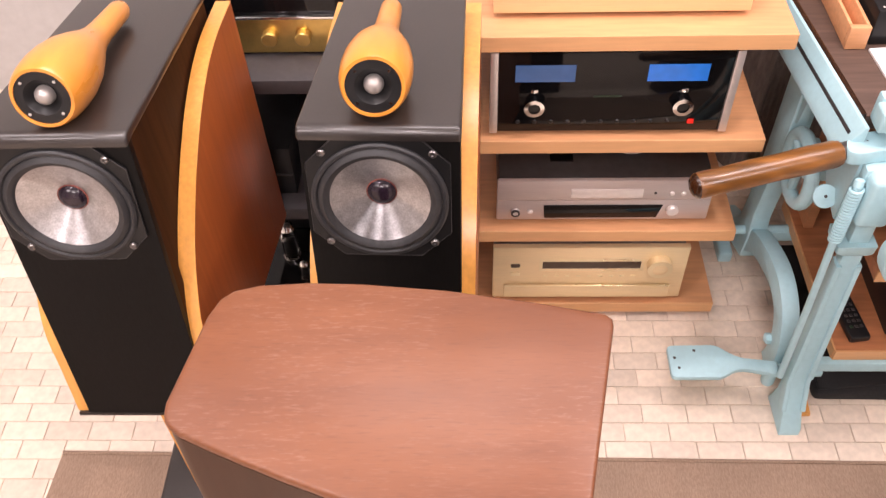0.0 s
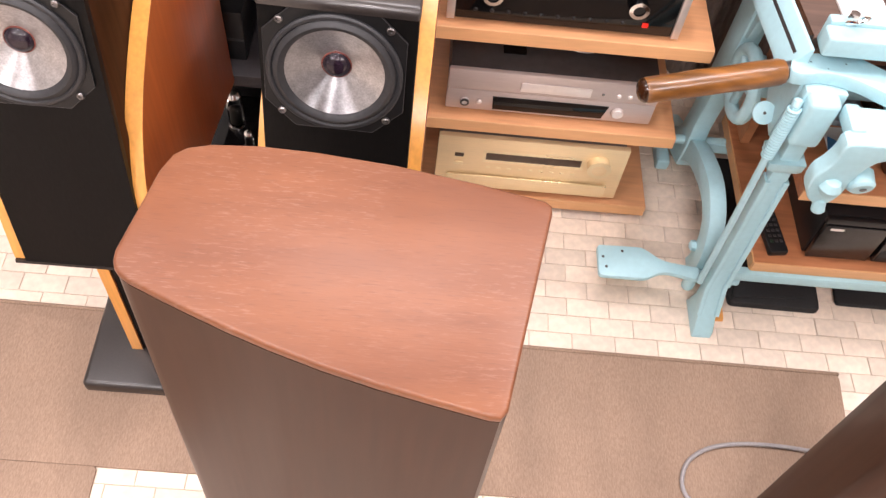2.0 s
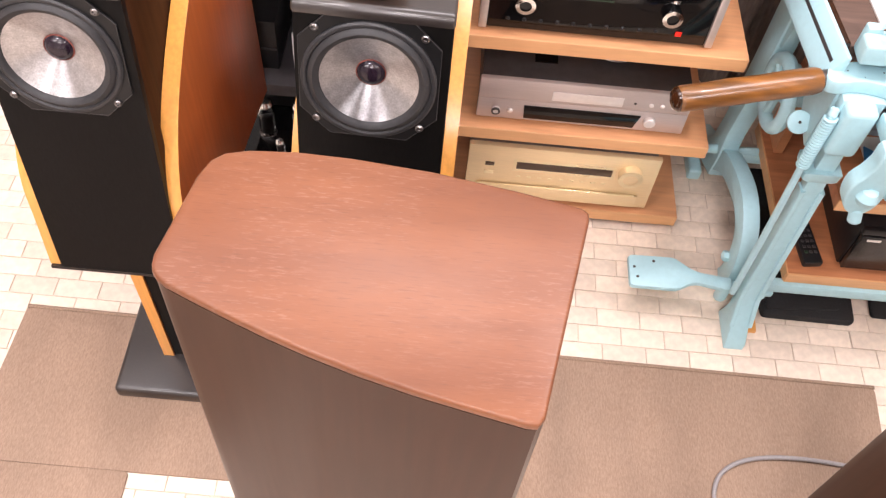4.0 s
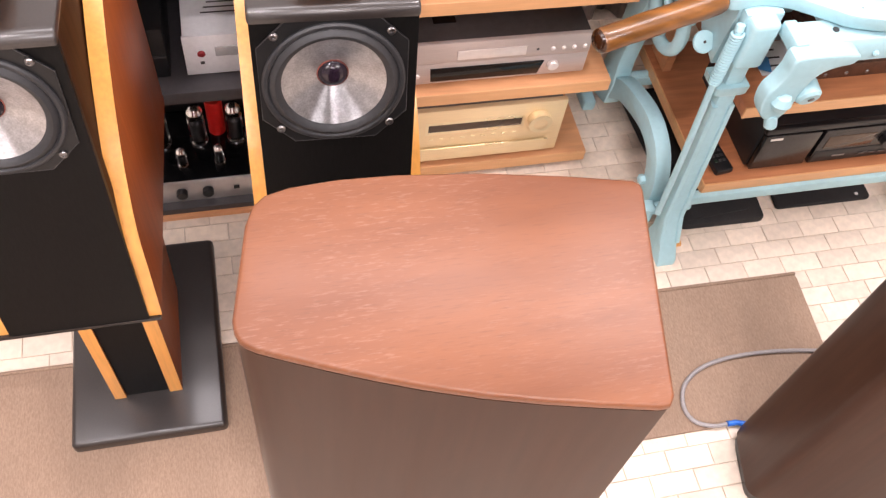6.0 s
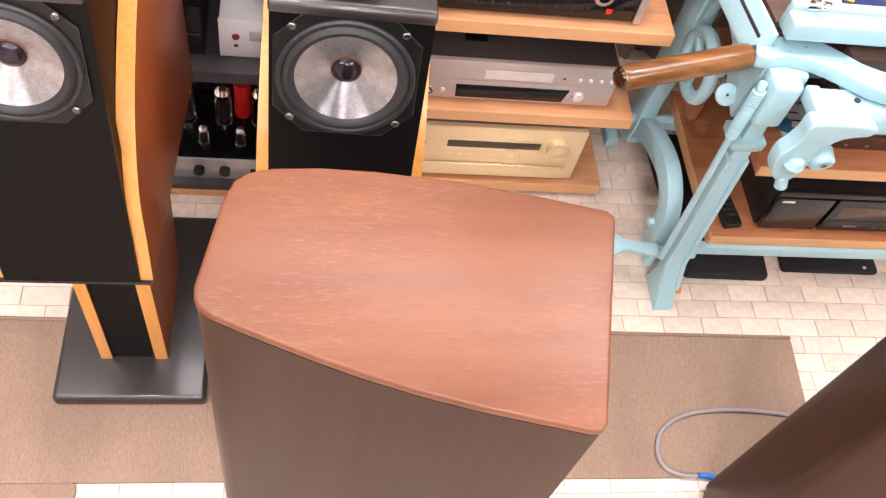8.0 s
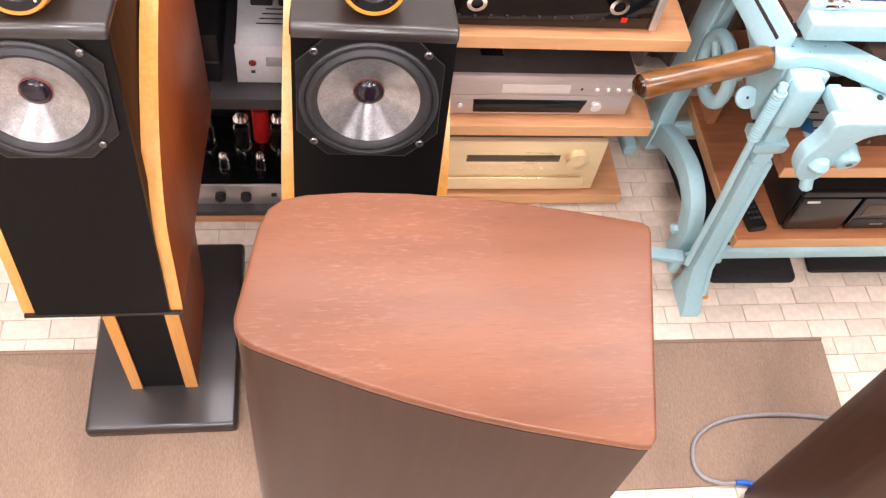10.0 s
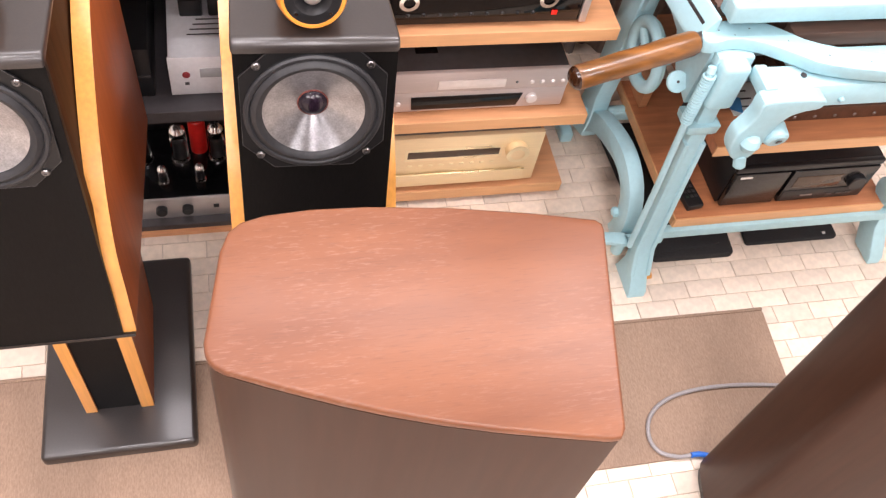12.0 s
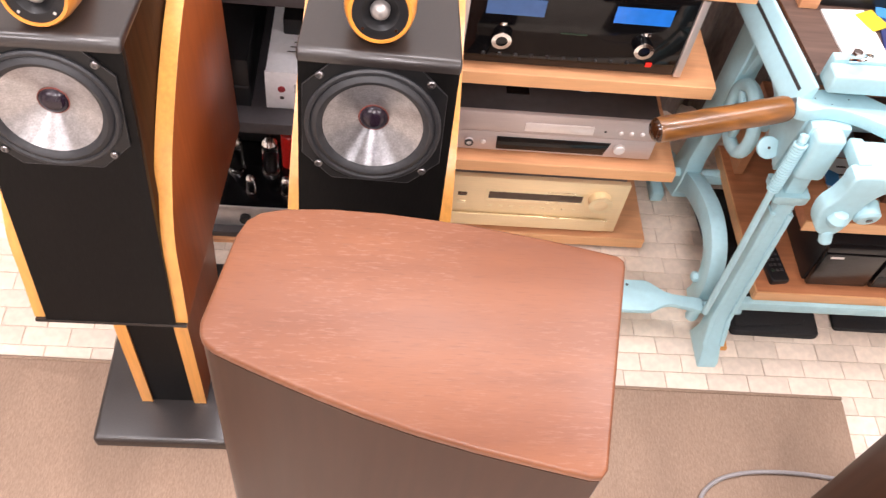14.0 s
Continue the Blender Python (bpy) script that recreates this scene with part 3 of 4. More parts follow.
# champagne receiver
y = 1.21
gold = thing("receiver", 0.32, 1.38, 0.047, "champagne gold hi-fi receiver on lowest shelf", "receiver")
part("case", box(0.128, 0.534, y + 0.012, 1.53, 0.06, 0.222, 0.002), SILVER_DARK, gold, "grey metal case")
part("front_panel", box(0.121, 0.541, y, y + 0.014, 0.060, 0.226, 0.002), GOLD, gold)
part("lower_flap", box(0.146, 0.513, y - 0.004, y, 0.064, 0.103, 0.0015), GOLD, gold, "gold drop-down flap")
part("flap_trim", box(0.146, 0.513, y - 0.006, y - 0.002, 0.103, 0.107, 0.001), GOLD_PALE, gold, "pale trim bar")
part("display_frame", box(0.222, 0.449, y - 0.0005, y + 0.002, 0.150, 0.190, 0.001), GOLD_PALE, gold)
part("display", box(0.229, 0.442, y - 0.001, y + 0.003, 0.159, 0.182, 0.001), BROWN_GLASS, gold, "dark smoked display window")
knob(0.480, y, 0.176, 0.026, 0.018, GOLD, gold, "volume_knob", "brass volume knob", GOLD_PALE)
for z in (0.170, 0.142):
    part("button", box(0.160, 0.180, y - 0.003, y, z - 0.005, z + 0.005, 0.001), BROWN_GLASS if z > 0.15 else GOLD_PALE, gold)
for k in range(9):
    part("button", box(0.232 + k * 0.024, 0.242 + k * 0.024, y - 0.0015, y, 0.132, 0.137, 0.0005), GOLD_PALE, gold)
for x in (0.16, 0.50):
    for yy in (1.25, 1.48):
        part("foot", turned([(0, 0), (0.018, 0), (0.018, 0.014), (0, 0.014)], pose(x, yy, 0.047), 14), BLACK_PLASTIC, gold)

gold.location.z -= 0.002

# disc player
y = 1.225
disc = thing("disc_player", 0.34, 1.36, 0.286, "grey silver disc player on the second shelf", "disc player")
part("case", box(0.130, 0.557, y + 0.01, 1.50, 0.296, 0.405, 0.002), DARK_METAL, disc, "dark metal case")
part("upper_front", box(0.126, 0.561, y, y + 0.012, 0.352, 0.407, 0.004), SILVER, disc)
part("lower_front", box(0.126, 0.561, y + 0.002, y + 0.012, 0.294, 0.351, 0.003), SILVER, disc)
part("disc_tray", box(0.275, 0.420, y - 0.003, y, 0.362, 0.386, 0.001), SILVER_PALE, disc, "pale disc tray")
part("display", prism([(0.222, 0.338), (0.465, 0.338), (0.455, 0.303), (0.225, 0.303)], y - 0.001, y + 0.003, "y", 0.0005), BLACK_GLOSS, disc, "black display window")
knob(0.485, y, 0.326, 0.0125, 0.009, SILVER_PALE, disc, "jog_knob", "bright round knob")
knob(0.165, y, 0.322, 0.009, 0.006, SILVER_PALE, disc, "power_button", "", DARK_METAL)
knob(0.195, y, 0.322, 0.006, 0.004, SILVER_PALE, disc, "button")
for k in range(4):
    knob(0.478 + 0.023 * k, y, 0.372, 0.005, 0.004, SILVER_PALE, disc, "button")
knob(0.445, y, 0.373, 0.003, 0.003, DARK_METAL, disc, "button")
part("badge", box(0.235, 0.282, 1.285, 1.325, 0.405, 0.4065), BLACK_GLOSS, disc, "small glossy black plate")
for x in (0.16, 0.52):
    for yy in (1.26, 1.46):
        part("foot", turned([(0, 0), (0.016, 0), (0.016, 0.011), (0, 0.011)], pose(x, yy, 0.286), 14), BLACK_PLASTIC, disc)
single("small_plate", turned([(0, 0), (0.03, 0.0), (0.055, 0.008), (0.056, 0.010), (0.03, 0.003), (0, 0.003)], pose(0.40, 1.352, 0.4055), 36), ALU, "white round dish lying on the disc player", "dish")

# black glass amplifier
y = 1.218
amp = thing("amplifier", 0.33, 1.42, 0.539, "black glass amplifier with two blue meters", "amplifier")
part("case", box(0.122, 0.532, y + 0.012, 1.58, 0.549, 0.722, 0.002), BLACK_PLASTIC, amp, "black metal case")
part("glass_front", box(0.1225, 0.5315, y, y + 0.012, 0.549, 0.726, 0.002), BLACK_GLOSS, amp, "glossy black glass front")
for x0 in (0.1075, 0.532):
    part("side_bar", box(x0, x0 + 0.0145, y - 0.003, y + 0.02, 0.547, 0.728, 0.001), STEEL_BAR, amp, "brushed metal side bar")
for x0, glow in ((0.152, METER_DIM), (0.385, METER)):
    part("meter", box(x0, x0 + 0.106, y - 0.0012, y + 0.001, 0.664, 0.700), glow, amp, "lit blue power meter")
for x in (0.188, 0.4555):
    kn = knob(x, y, 0.612, 0.018, 0.011, BLACK_GLOSS, amp, "knob", "black knob with chrome rim", CHROME)
    part("marker", box(x - 0.006, x + 0.006, y - 0.002, y, 0.638, 0.646, 0.001), CHROME, kn)
for k in range(10):
    knob(0.16 + k * 0.0305, y, 0.572, 0.0045, 0.002, BLACK_PLASTIC, amp, "button")
part("standby_light", box(0.4715, 0.4835, y - 0.002, y, 0.566, 0.577, 0.001), RED_LIGHT, amp, "lit red standby light")
part("name_bar", box(0.295, 0.345, y - 0.0009, y, 0.629, 0.632), GREEN_INK, amp, "faint green name bar")
for x in (0.15, 0.51):
    for yy in (1.25, 1.54):
        part("foot", turned([(0, 0), (0.018, 0), (0.018, 0.011), (0, 0.011)], pose(x, yy, 0.539), 14), BLACK_PLASTIC, amp)

amp.location.z -= 0.004

# gold unit on the top board
deck = thing("stereo_component", 0.33, 1.40, 0.767, "champagne gold stereo component on the top board", "stereo component")
part("case", box(0.120, 0.540, 1.267, 1.55, 0.779, 0.872, 0.002), SILVER_DARK, deck)
part("front_panel", box(0.112, 0.548, 1.255, 1.267, 0.777, 0.875, 0.002), GOLD, deck)
part("glass_strip", box(0.20, 0.47, 1.2535, 1.256, 0.815, 0.85, 0.001), GOLD_PALE, deck)
part("power_button", box(0.150, 0.172, 1.252, 1.256, 0.805, 0.812, 0.001), SILVER_PALE, deck)
knob(0.475, 1.255, 0.83, 0.008, 0.008, GOLD_PALE, deck)
knob(0.495, 1.255, 0.808, 0.003, 0.003, SILVER_PALE, deck, "button")
knob(0.515, 1.255, 0.808, 0.006, 0.005, DARK_METAL, deck, "socket")
for x in (0.14, 0.52):
    part("foot", turned([(0, 0), (0.015, 0), (0.015, 0.012), (0, 0.012)], pose(x, 1.30, 0.767), 14), BLACK_PLASTIC, deck)
    part("foot", turned([(0, 0), (0.015, 0), (0.015, 0.012), (0, 0.012)], pose(x, 1.51, 0.767), 14), BLACK_PLASTIC, deck)

# ---- dark rack between the slim speakers ----
dark = thing("equipment_rack", -0.23, 1.4, 0, "dark grey open equipment rack on wooden plinth", "rack")
for y0, z0, z1 in ((1.17, 0.012, 0.03), (1.205, 0.322, 0.352), (1.205, 0.647, 0.677)):
    part("shelf_board", box(-0.47, -0.03, y0, 1.62, z0, z1, 0.0015), DARK_RACK, dark)
part("plinth", box(-0.46, -0.04, 1.162, 1.6, 0.0, 0.012), BEECH, dark, "beech plinth")
for x in (-0.47, -0.05):
    for yy in (1.575, ):
        for z0, z1 in ((0.03, 0.322), (0.352, 0.647)):
            part("post", box(x, x + 0.02, yy, yy + 0.03, z0, z1), DARK_RACK, dark)
part("back_panel", box(-0.45, -0.05, 1.605, 1.617, 0.03, 0.647), BLACK_PLASTIC, dark)

valve = thing("valve_amplifier", -0.2, 1.4, 0.05, "black valve amplifier with glass valves and red capacitor", "amplifier")
part("chassis", box(-0.42, -0.07, 1.245, 1.56, 0.052, 0.118, 0.002), BLACK_GLOSS, valve, "glossy black chassis")
part("front_panel", box(-0.42, -0.07, 1.24, 1.245, 0.052, 0.118, 0.001), STEEL_BAR, valve, "polished steel front")
for x in (-0.31, -0.255):
    knob(x, 1.24, 0.086, 0.012, 0.014, BLACK_PLASTIC, valve, "knob", "black knob")
part("switch", box(-0.20, -0.188, 1.236, 1.24, 0.083, 0.092, 0.001), BLACK_PLASTIC, valve)
for x, yy, h, r in ((-0.262, 1.35, 0.105, 0.018), (-0.182, 1.35, 0.105, 0.018), (-0.34, 1.35, 0.105, 0.018), (-0.222, 1.285, 0.05, 0.0105), (-0.30, 1.285, 0.05, 0.0105)):
    tubev = part("valve", turned([(r * 0.9, 0), (r, 0.01), (r, h - r), (r * 0.8, h - r * 0.4), (r * 0.4, h - r * 0.08), (0, h)], pose(x, yy, 0.126), 20), VALVE_GLASS, valve, "clear glass valve")
    part("socket", turned([(0, 0), (r * 1.15, 0), (r * 1.15, 0.008), (0, 0.008)], pose(x, yy, 0.118), 18), CHROME, tubev)
    part("plate", turned([(0, 0), (r * 0.5, 0), (r * 0.5, h * 0.5), (r * 0.25, h * 0.55), (0, h * 0.55)], pose(x, yy, 0.13), 12), VALVE_PLATE, tubev, "grey inner plate")
    part("getter", turned([(r * 0.86, h - r * 0.95), (r * 0.70, h - r * 0.46), (r * 0.36, h - r * 0.17), (0, h - r * 0.1)], pose(x, yy, 0.126), 20, caps=False), CHROME, tubev, "silvered valve top")
part("capacitor", turned([(0, 0), (0.0185, 0), (0.0185, 0.098), (0.0165, 0.1), (0, 0.1)], pose(-0.222, 1.38, 0.118), 24), RED_PLASTIC, valve, "bright red capacitor")
part("transformer", box(-0.40, -0.09, 1.44, 1.54, 0.118, 0.22, 0.004), BLACK_PLASTIC, valve)
valve.location = (-0.2, 1.35, 0.028)

silver = thing("silver_amplifier", -0.16, 1.42, 0.375, "small silver amplifier with round red button", "amplifier")
part("case", box(-0.252, -0.06, 1.253, 1.56, 0.379, 0.475, 0.002), ALU, silver)
part("front_panel", box(-0.254, -0.058, 1.248, 1.253, 0.378, 0.476, 0.001), ALU, silver)
knob(-0.222, 1.248, 0.432, 0.0075, 0.004, RED_DARK, silver, "power_button", "dark red button")
part("meter", box(-0.196, -0.15, 1.2465, 1.2485, 0.424, 0.447, 0.0005), GREY_GLASS, silver, "small grey meter window")
part("badge", box(-0.226, -0.218, 1.2472, 1.2485, 0.405, 0.412), DARK_METAL, silver)
for k in range(2):
    part("top_block", box(-0.227 + 0.055 * k, -0.183 + 0.055 * k, 1.36, 1.50, 0.4755, 0.515, 0.004), BLACK_PLASTIC, silver, "black block on the top cover")
for k in range(4):
    part("vent", box(-0.215 + k * 0.006, -0.13 + k * 0.006, 1.31 + k * 0.014, 1.313 + k * 0.014, 0.475, 0.4757), DARK_METAL, silver)
for x in (-0.235, -0.08):
    part("foot", box(x - 0.01, x + 0.01, 1.27, 1.29, 0.375, 0.379), BLACK_PLASTIC, silver)

silver.location.z = 0.352
blackbox = thing("black_component", -0.37, 1.4, 0.375, "black stereo component in the dark rack", "stereo component")
part("case", box(-0.44, -0.285, 1.25, 1.55, 0.377, 0.50, 0.003), BLACK_PLASTIC, blackbox)
part("front_trim", box(-0.438, -0.287, 1.247, 1.25, 0.43, 0.434), DARK_METAL, blackbox)

blackbox.location.z = 0.35
brass = thing("brass_amplifier", -0.2, 1.42, 0.677, "black amplifier with brass front and knobs", "amplifier")
part("case", box(-0.40, -0.06, 1.292, 1.58, 0.685, 0.79, 0.003), BLACK_GLOSS, brass, "glossy black cover")
part("front_panel", box(-0.40, -0.06, 1.282, 1.292, 0.682, 0.752, 0.0015), BRASS, brass, "satin brass front")
part("trim", box(-0.40, -0.06, 1.279, 1.29, 0.753, 0.758, 0.001), CHROME, brass, "bright trim line")
for x in (-0.285, -0.225, -0.165):
    knob(x, 1.282, 0.718, 0.015, 0.016, BRASS, brass, "knob", "brass knob")
for x in (-0.38, -0.09):
    part("foot", box(x - 0.01, x + 0.01, 1.31, 1.33, 0.677, 0.685), BLACK_PLASTIC, brass)

# ---- pale blue cast-iron cutting machine ----
cutter = thing("cutting_machine", 1.05, 1.2, 0, "antique pale blue cast-iron cutting machine with wooden lever grip", "machine")
# front left post with splayed foot and ribs
spine = ((0.706, 0.748, 0.890, 0.985, 0.0), (0.706, 0.750, 0.893, 0.98, 0.014), (0.711, 0.750, 0.920, 0.975, 0.05), (0.714, 0.751, 0.950, 0.982, 0.11), (0.721, 0.757, 0.966, 0.99, 0.22), (0.731, 0.767, 0.992, 1.014, 0.42), (0.740, 0.776, 1.012, 1.034, 0.63))
post = part("front_post", loft(spine, 0.003), BLUE_PAINT, cutter)
for side in (0, 1):
    part("rib", loft([(r[side] - 0.005, r[side] + 0.005, r[2] - 0.005, r[2] + 0.022, r[4]) for r in spine[2:6]], 0.002), BLUE_PAINT, post)
part("collar", loft([(0.726, 0.778, 0.992, 1.04, 0.446), (0.714, 0.780, 0.986, 1.045, 0.456), (0.712, 0.782, 0.986, 1.045, 0.474)], 0.004), BLUE_PAINT, post)
# arched leg to the rear
arch = spline([(1.345, 0.10, 0), (1.30, 0.142, 0), (1.235, 0.172, 0), (1.15, 0.192, 0), (1.085, 0.175, 0), (1.05, 0.125, 0), (1.045, 0.06, 0), (1.055, 0.02, 0)], 6)
rim = []
for side in (1, -1):
    line = []
    for k, p in enumerate(arch):
        d = (arch[min(k + 1, len(arch) - 1)] - arch[max(k - 1, 0)]).normalized()
        line.append((p.x - side * d.y * 0.027, p.y + side * d.x * 0.027))
    rim += line if side == 1 else line[::-1]
part("arched_leg", prism([(a, max(0.0, b)) for a, b in rim], 0.705, 0.742, "x", 0.004), BLUE_PAINT, cutter)
part("rear_leg", prism([(1.29, 0.66), (1.30, 0.40), (1.325, 0.20), (1.32, 0.13), (1.33, 0.06), (1.40, 0.03), (1.47, 0.0), (1.53, 0.0), (1.53, 0.025), (1.45, 0.07), (1.40, 0.12), (1.385, 0.2), (1.375, 0.40), (1.37, 0.66)], 0.70, 0.742, "x", 0.005), BLUE_PAINT, cutter)
part("side_web", prism([(1.02, 0.62), (1.02, 0.665), (1.45, 0.665), (1.45, 0.62), (1.34, 0.60), (1.315, 0.48), (1.285, 0.5), (1.265, 0.60), (1.15, 0.575), (1.10, 0.52), (1.03, 0.50)], 0.706, 0.726, "x", 0.003), BLUE_PAINT, cutter)
skew = Matrix(((1, -0.1, 0, 0.104), (0, 1, 0, 0), (0, 0, 1, 0), (0, 0, 0, 1)))
bm = prism([(0.675, 0.640), (0.675, 0.652), (0.704, 0.699), (0.710, 0.699), (0.710, 0.655)], 1.04, 1.60, "y", 0.002)
bm.transform(skew)
part("side_rail", bm, BLUE_PAINT, cutter)
bm = prism([(0.6885, 0.6735), (0.6885, 0.6765), (0.6910, 0.6805), (0.6910, 0.6775)], 1.056, 1.58, "y")
bm.transform(skew)
part("rail_groove", bm, DARK_METAL, cutter, "dark slot line")
part("rear_foot", box(0.668, 0.7, 1.36, 1.43, 0.0, 0.032, 0.006, 3), BLUE_PAINT, cutter)
part("rear_rod", rod((0.66, 1.345, 0.134), (0.80, 1.345, 0.134), 0.011, n=16), BLUE_PAINT, cutter)
part("bolt", turned([(0, 0), (0.012, 0), (0.012, 0.010), (0.008, 0.013), (0, 0.013)], pose(0.705, 1.065, 0.098, 0, -90, 0), 6), BLUE_PAINT, cutter)
# hand wheel
WX, WY, WZ = 0.712, 1.222, 0.441
rim_profile = [(0.068 + 0.0142 * math.cos(2 * math.pi * k / 14), 0.0142 * math.sin(2 * math.pi * k / 14)) for k in range(15)]
wheel = part("hand_wheel", turned(rim_profile, pose(WX, WY, WZ, 0, 90, 0), 40, None, False), BLUE_PAINT, cutter)
for a in (35, 155, 275):
    ca, sa = math.cos(radians(a)), math.sin(radians(a))
    part("spoke", tube([(WX, WY + 0.01 * ca, WZ + 0.01 * sa), (WX, WY + 0.064 * ca, WZ + 0.064 * sa)], 0.009, 10), BLUE_PAINT, wheel)
part("hub", rod((WX - 0.016, WY, WZ), (0.80, WY, WZ), 0.017, n=20, cap=0.003), BLUE_PAINT, wheel)
part("wheel_shaft", rod((0.80, WY, WZ), (1.36, WY, WZ), 0.012, n=16), BLUE_PAINT, wheel)
part("bearing", box(0.734, 0.768, 1.20, 1.30, 0.425, 0.455, 0.006), BLUE_PAINT, cutter)
# paddle lever
drop = [(0.0215 * math.cos(radians(a)), 0.0215 * math.sin(radians(a))) for a in range(50, 311, 13)]
drop += [(0.026, -0.0085), (0.046, -0.007), (0.052, -0.012), (0.058, -0.012), (0.058, 0.012), (0.052, 0.012), (0.046, 0.007), (0.026, 0.0085)]
bm = prism(drop, 0.0, 0.009, "z", 0.0025)
bm.transform(pose(0.690, 1.058, 0.530, 50, 0, 0))
pad = part("paddle", bm, BLUE_PAINT, cutter)
part("pivot_hole", turned([(0, 0), (0.003, 0), (0, 0.0008)], pose(0.690, 1.0505, 0.5363, 50, 0, 0), 10), DARK_METAL, pad, "dark pivot hole")
part("arm", tube([(0.735, 1.061, 0.533), (0.75, 1.050, 0.540), (0.765, 1.035, 0.55)], [0.010, 0.009, 0.009], 12), BLUE_PAINT, pad)
# spring, pull rod and pedal
turns = 19
coil = [(0.703 + 0.0098 * math.cos(2 * math.pi * k / 14), 0.992 + 0.0098 * math.sin(2 * math.pi * k / 14), 0.487 + 0.125 * k / (14 * turns)) for k in range(14 * turns + 1)]
part("spring", tube(coil, 0.0030, 8), BLUE_PAINT, cutter, "painted coil spring")
pull = part("pull_rod", tube([(0.694, 0.955, 0.12), (0.699, 0.972, 0.30), (0.703, 0.992, 0.487), (0.703, 0.992, 0.616)], 0.0068, 14), BLUE_PAINT, cutter)
part("end_cap", rod((0.703, 0.992, 0.612), (0.706, 1.000, 0.628), 0.0085, n=18, cap=0.003), BLUE_PAINT, pull)
pedal = part("pedal", prism(rounded([(0.482, 0.962), (0.482, 1.042), (0.583, 1.044), (0.625, 1.012), (0.705, 1.002), (0.705, 0.968), (0.622, 0.985), (0.585, 0.962)], [0.012, 0.012, 0.012, 0.02, 0.002, 0.002, 0.02, 0.012]), 0.092, 0.106, "z", 0.004), BLUE_PAINT, cutter, "chipped flat foot pedal")
for x, yy in ((0.50, 0.985), (0.537, 1.028), (0.494, 1.01)):
    part("chip", turned([(0, 0), (0.0035, 0), (0, 0.0008)], pose(x, yy, 0.106), 8), DARK_METAL, pedal, "chipped dark spot")
part("pedal_lug", turned([(0, 0), (0.012, 0.0), (0.014, 0.006), (0.014, 0.05), (0, 0.054)], pose(0.69, 0.985, 0.055), 18), BLUE_PAINT, pedal)
part("pedal_shaft", rod((0.69, 1.0, 0.075), (0.80, 1.0, 0.075), 0.014, n=16, cap=0.002), BLUE_PAINT, pedal)
part("shaft_nut", turned([(0, 0), (0.02, 0), (0.02, 0.018), (0, 0.02)], pose(0.765, 1.0, 0.075, 0, 90, 0), 6), BLUE_PAINT, pedal)
# guide block beside the spring
part("guide_block", box(0.716, 0.772, 0.972, 1.02, 0.535, 0.644, 0.012, 4), BLUE_PAINT, cutter)
part("guide_head", box(0.712, 0.785, 1.0, 1.045, 0.615, 0.6445, 0.004, 2), BLUE_PAINT, cutter)
# lever arm with wooden grip
arm_outline = [(0.679, 1.020), (0.688, 1.050), (0.735, 1.068), (0.795, 1.068), (0.845, 1.038), (0.90, 1.002), (1.06, 0.962), (1.40, 0.93), (1.40, 0.905), (1.06, 0.918), (0.90, 0.945), (0.845, 0.975), (0.79, 1.008), (0.74, 1.02), (0.70, 1.012)]
smooth_arm = [(p.x, p.y) for p in spline([(a, b, 0) for a, b in arm_outline], 3, True)]
lever = part("lever_arm", prism(smooth_arm, 0.645, 0.672, "z", 0.003), BLUE_PAINT, cutter)
gm, gl = along((0.428, 0.976, 0.634), (0.675, 1.034, 0.654))
grip = part("grip", turned([(0, 0.003), (0.0150, 0.003), (0.0205, 0.0085), (0.0222, 0.016), (0.0217, 0.06), (0.0229, 0.10), (0.0221, 0.15), (0.0235, 0.20), (0.0228, gl - 0.012), (0.0205, gl - 0.003), (0.016, gl), (0, gl)], gm, 32), HANDLE_WOOD, lever, "worn varnished wooden grip")
part("grip_end", turned([(0, -0.0025), (0.008, -0.002), (0.0145, 0.0005), (0.0190, 0.0045), (0.0213, 0.0090), (0.0198, 0.0092), (0, 0.009)], gm, 32), DARK_WOOD, grip, "dark worn rounded end")
for d, a in ((0.045, 250), (gl - 0.018, 215)):
    part("nail", turned([(0, 0), (0.0022, 0), (0.0014, 0.001), (0, 0.0012)], gm @ Matrix.Rotation(radians(a), 4, "Z") @ Matrix.Translation((0.0222, 0, d)) @ Matrix.Rotation(radians(90), 4, "Y"), 8), CHROME, grip, "bright nail head")
part("ferrule", turned([(0, 0), (0.0165, 0), (0.0165, 0.02), (0, 0.02)], gm @ Matrix.Translation((0, 0, gl - 0.004)), 24), DARK_METAL, lever)
for x, yy, r in ((0.715, 1.043, 0.0016), (0.776, 1.045, 0.0018), (0.742, 1.030, 0.0012), (0.84, 1.01, 0.0016), (0.905, 0.97, 0.002), (0.98, 0.95, 0.0016)):
    part("chip", turned([(0, 0), (r, 0), (0, 0.0006)], pose(x, yy, 0.672), 7), DARK_METAL, lever, "chipped dark spot")
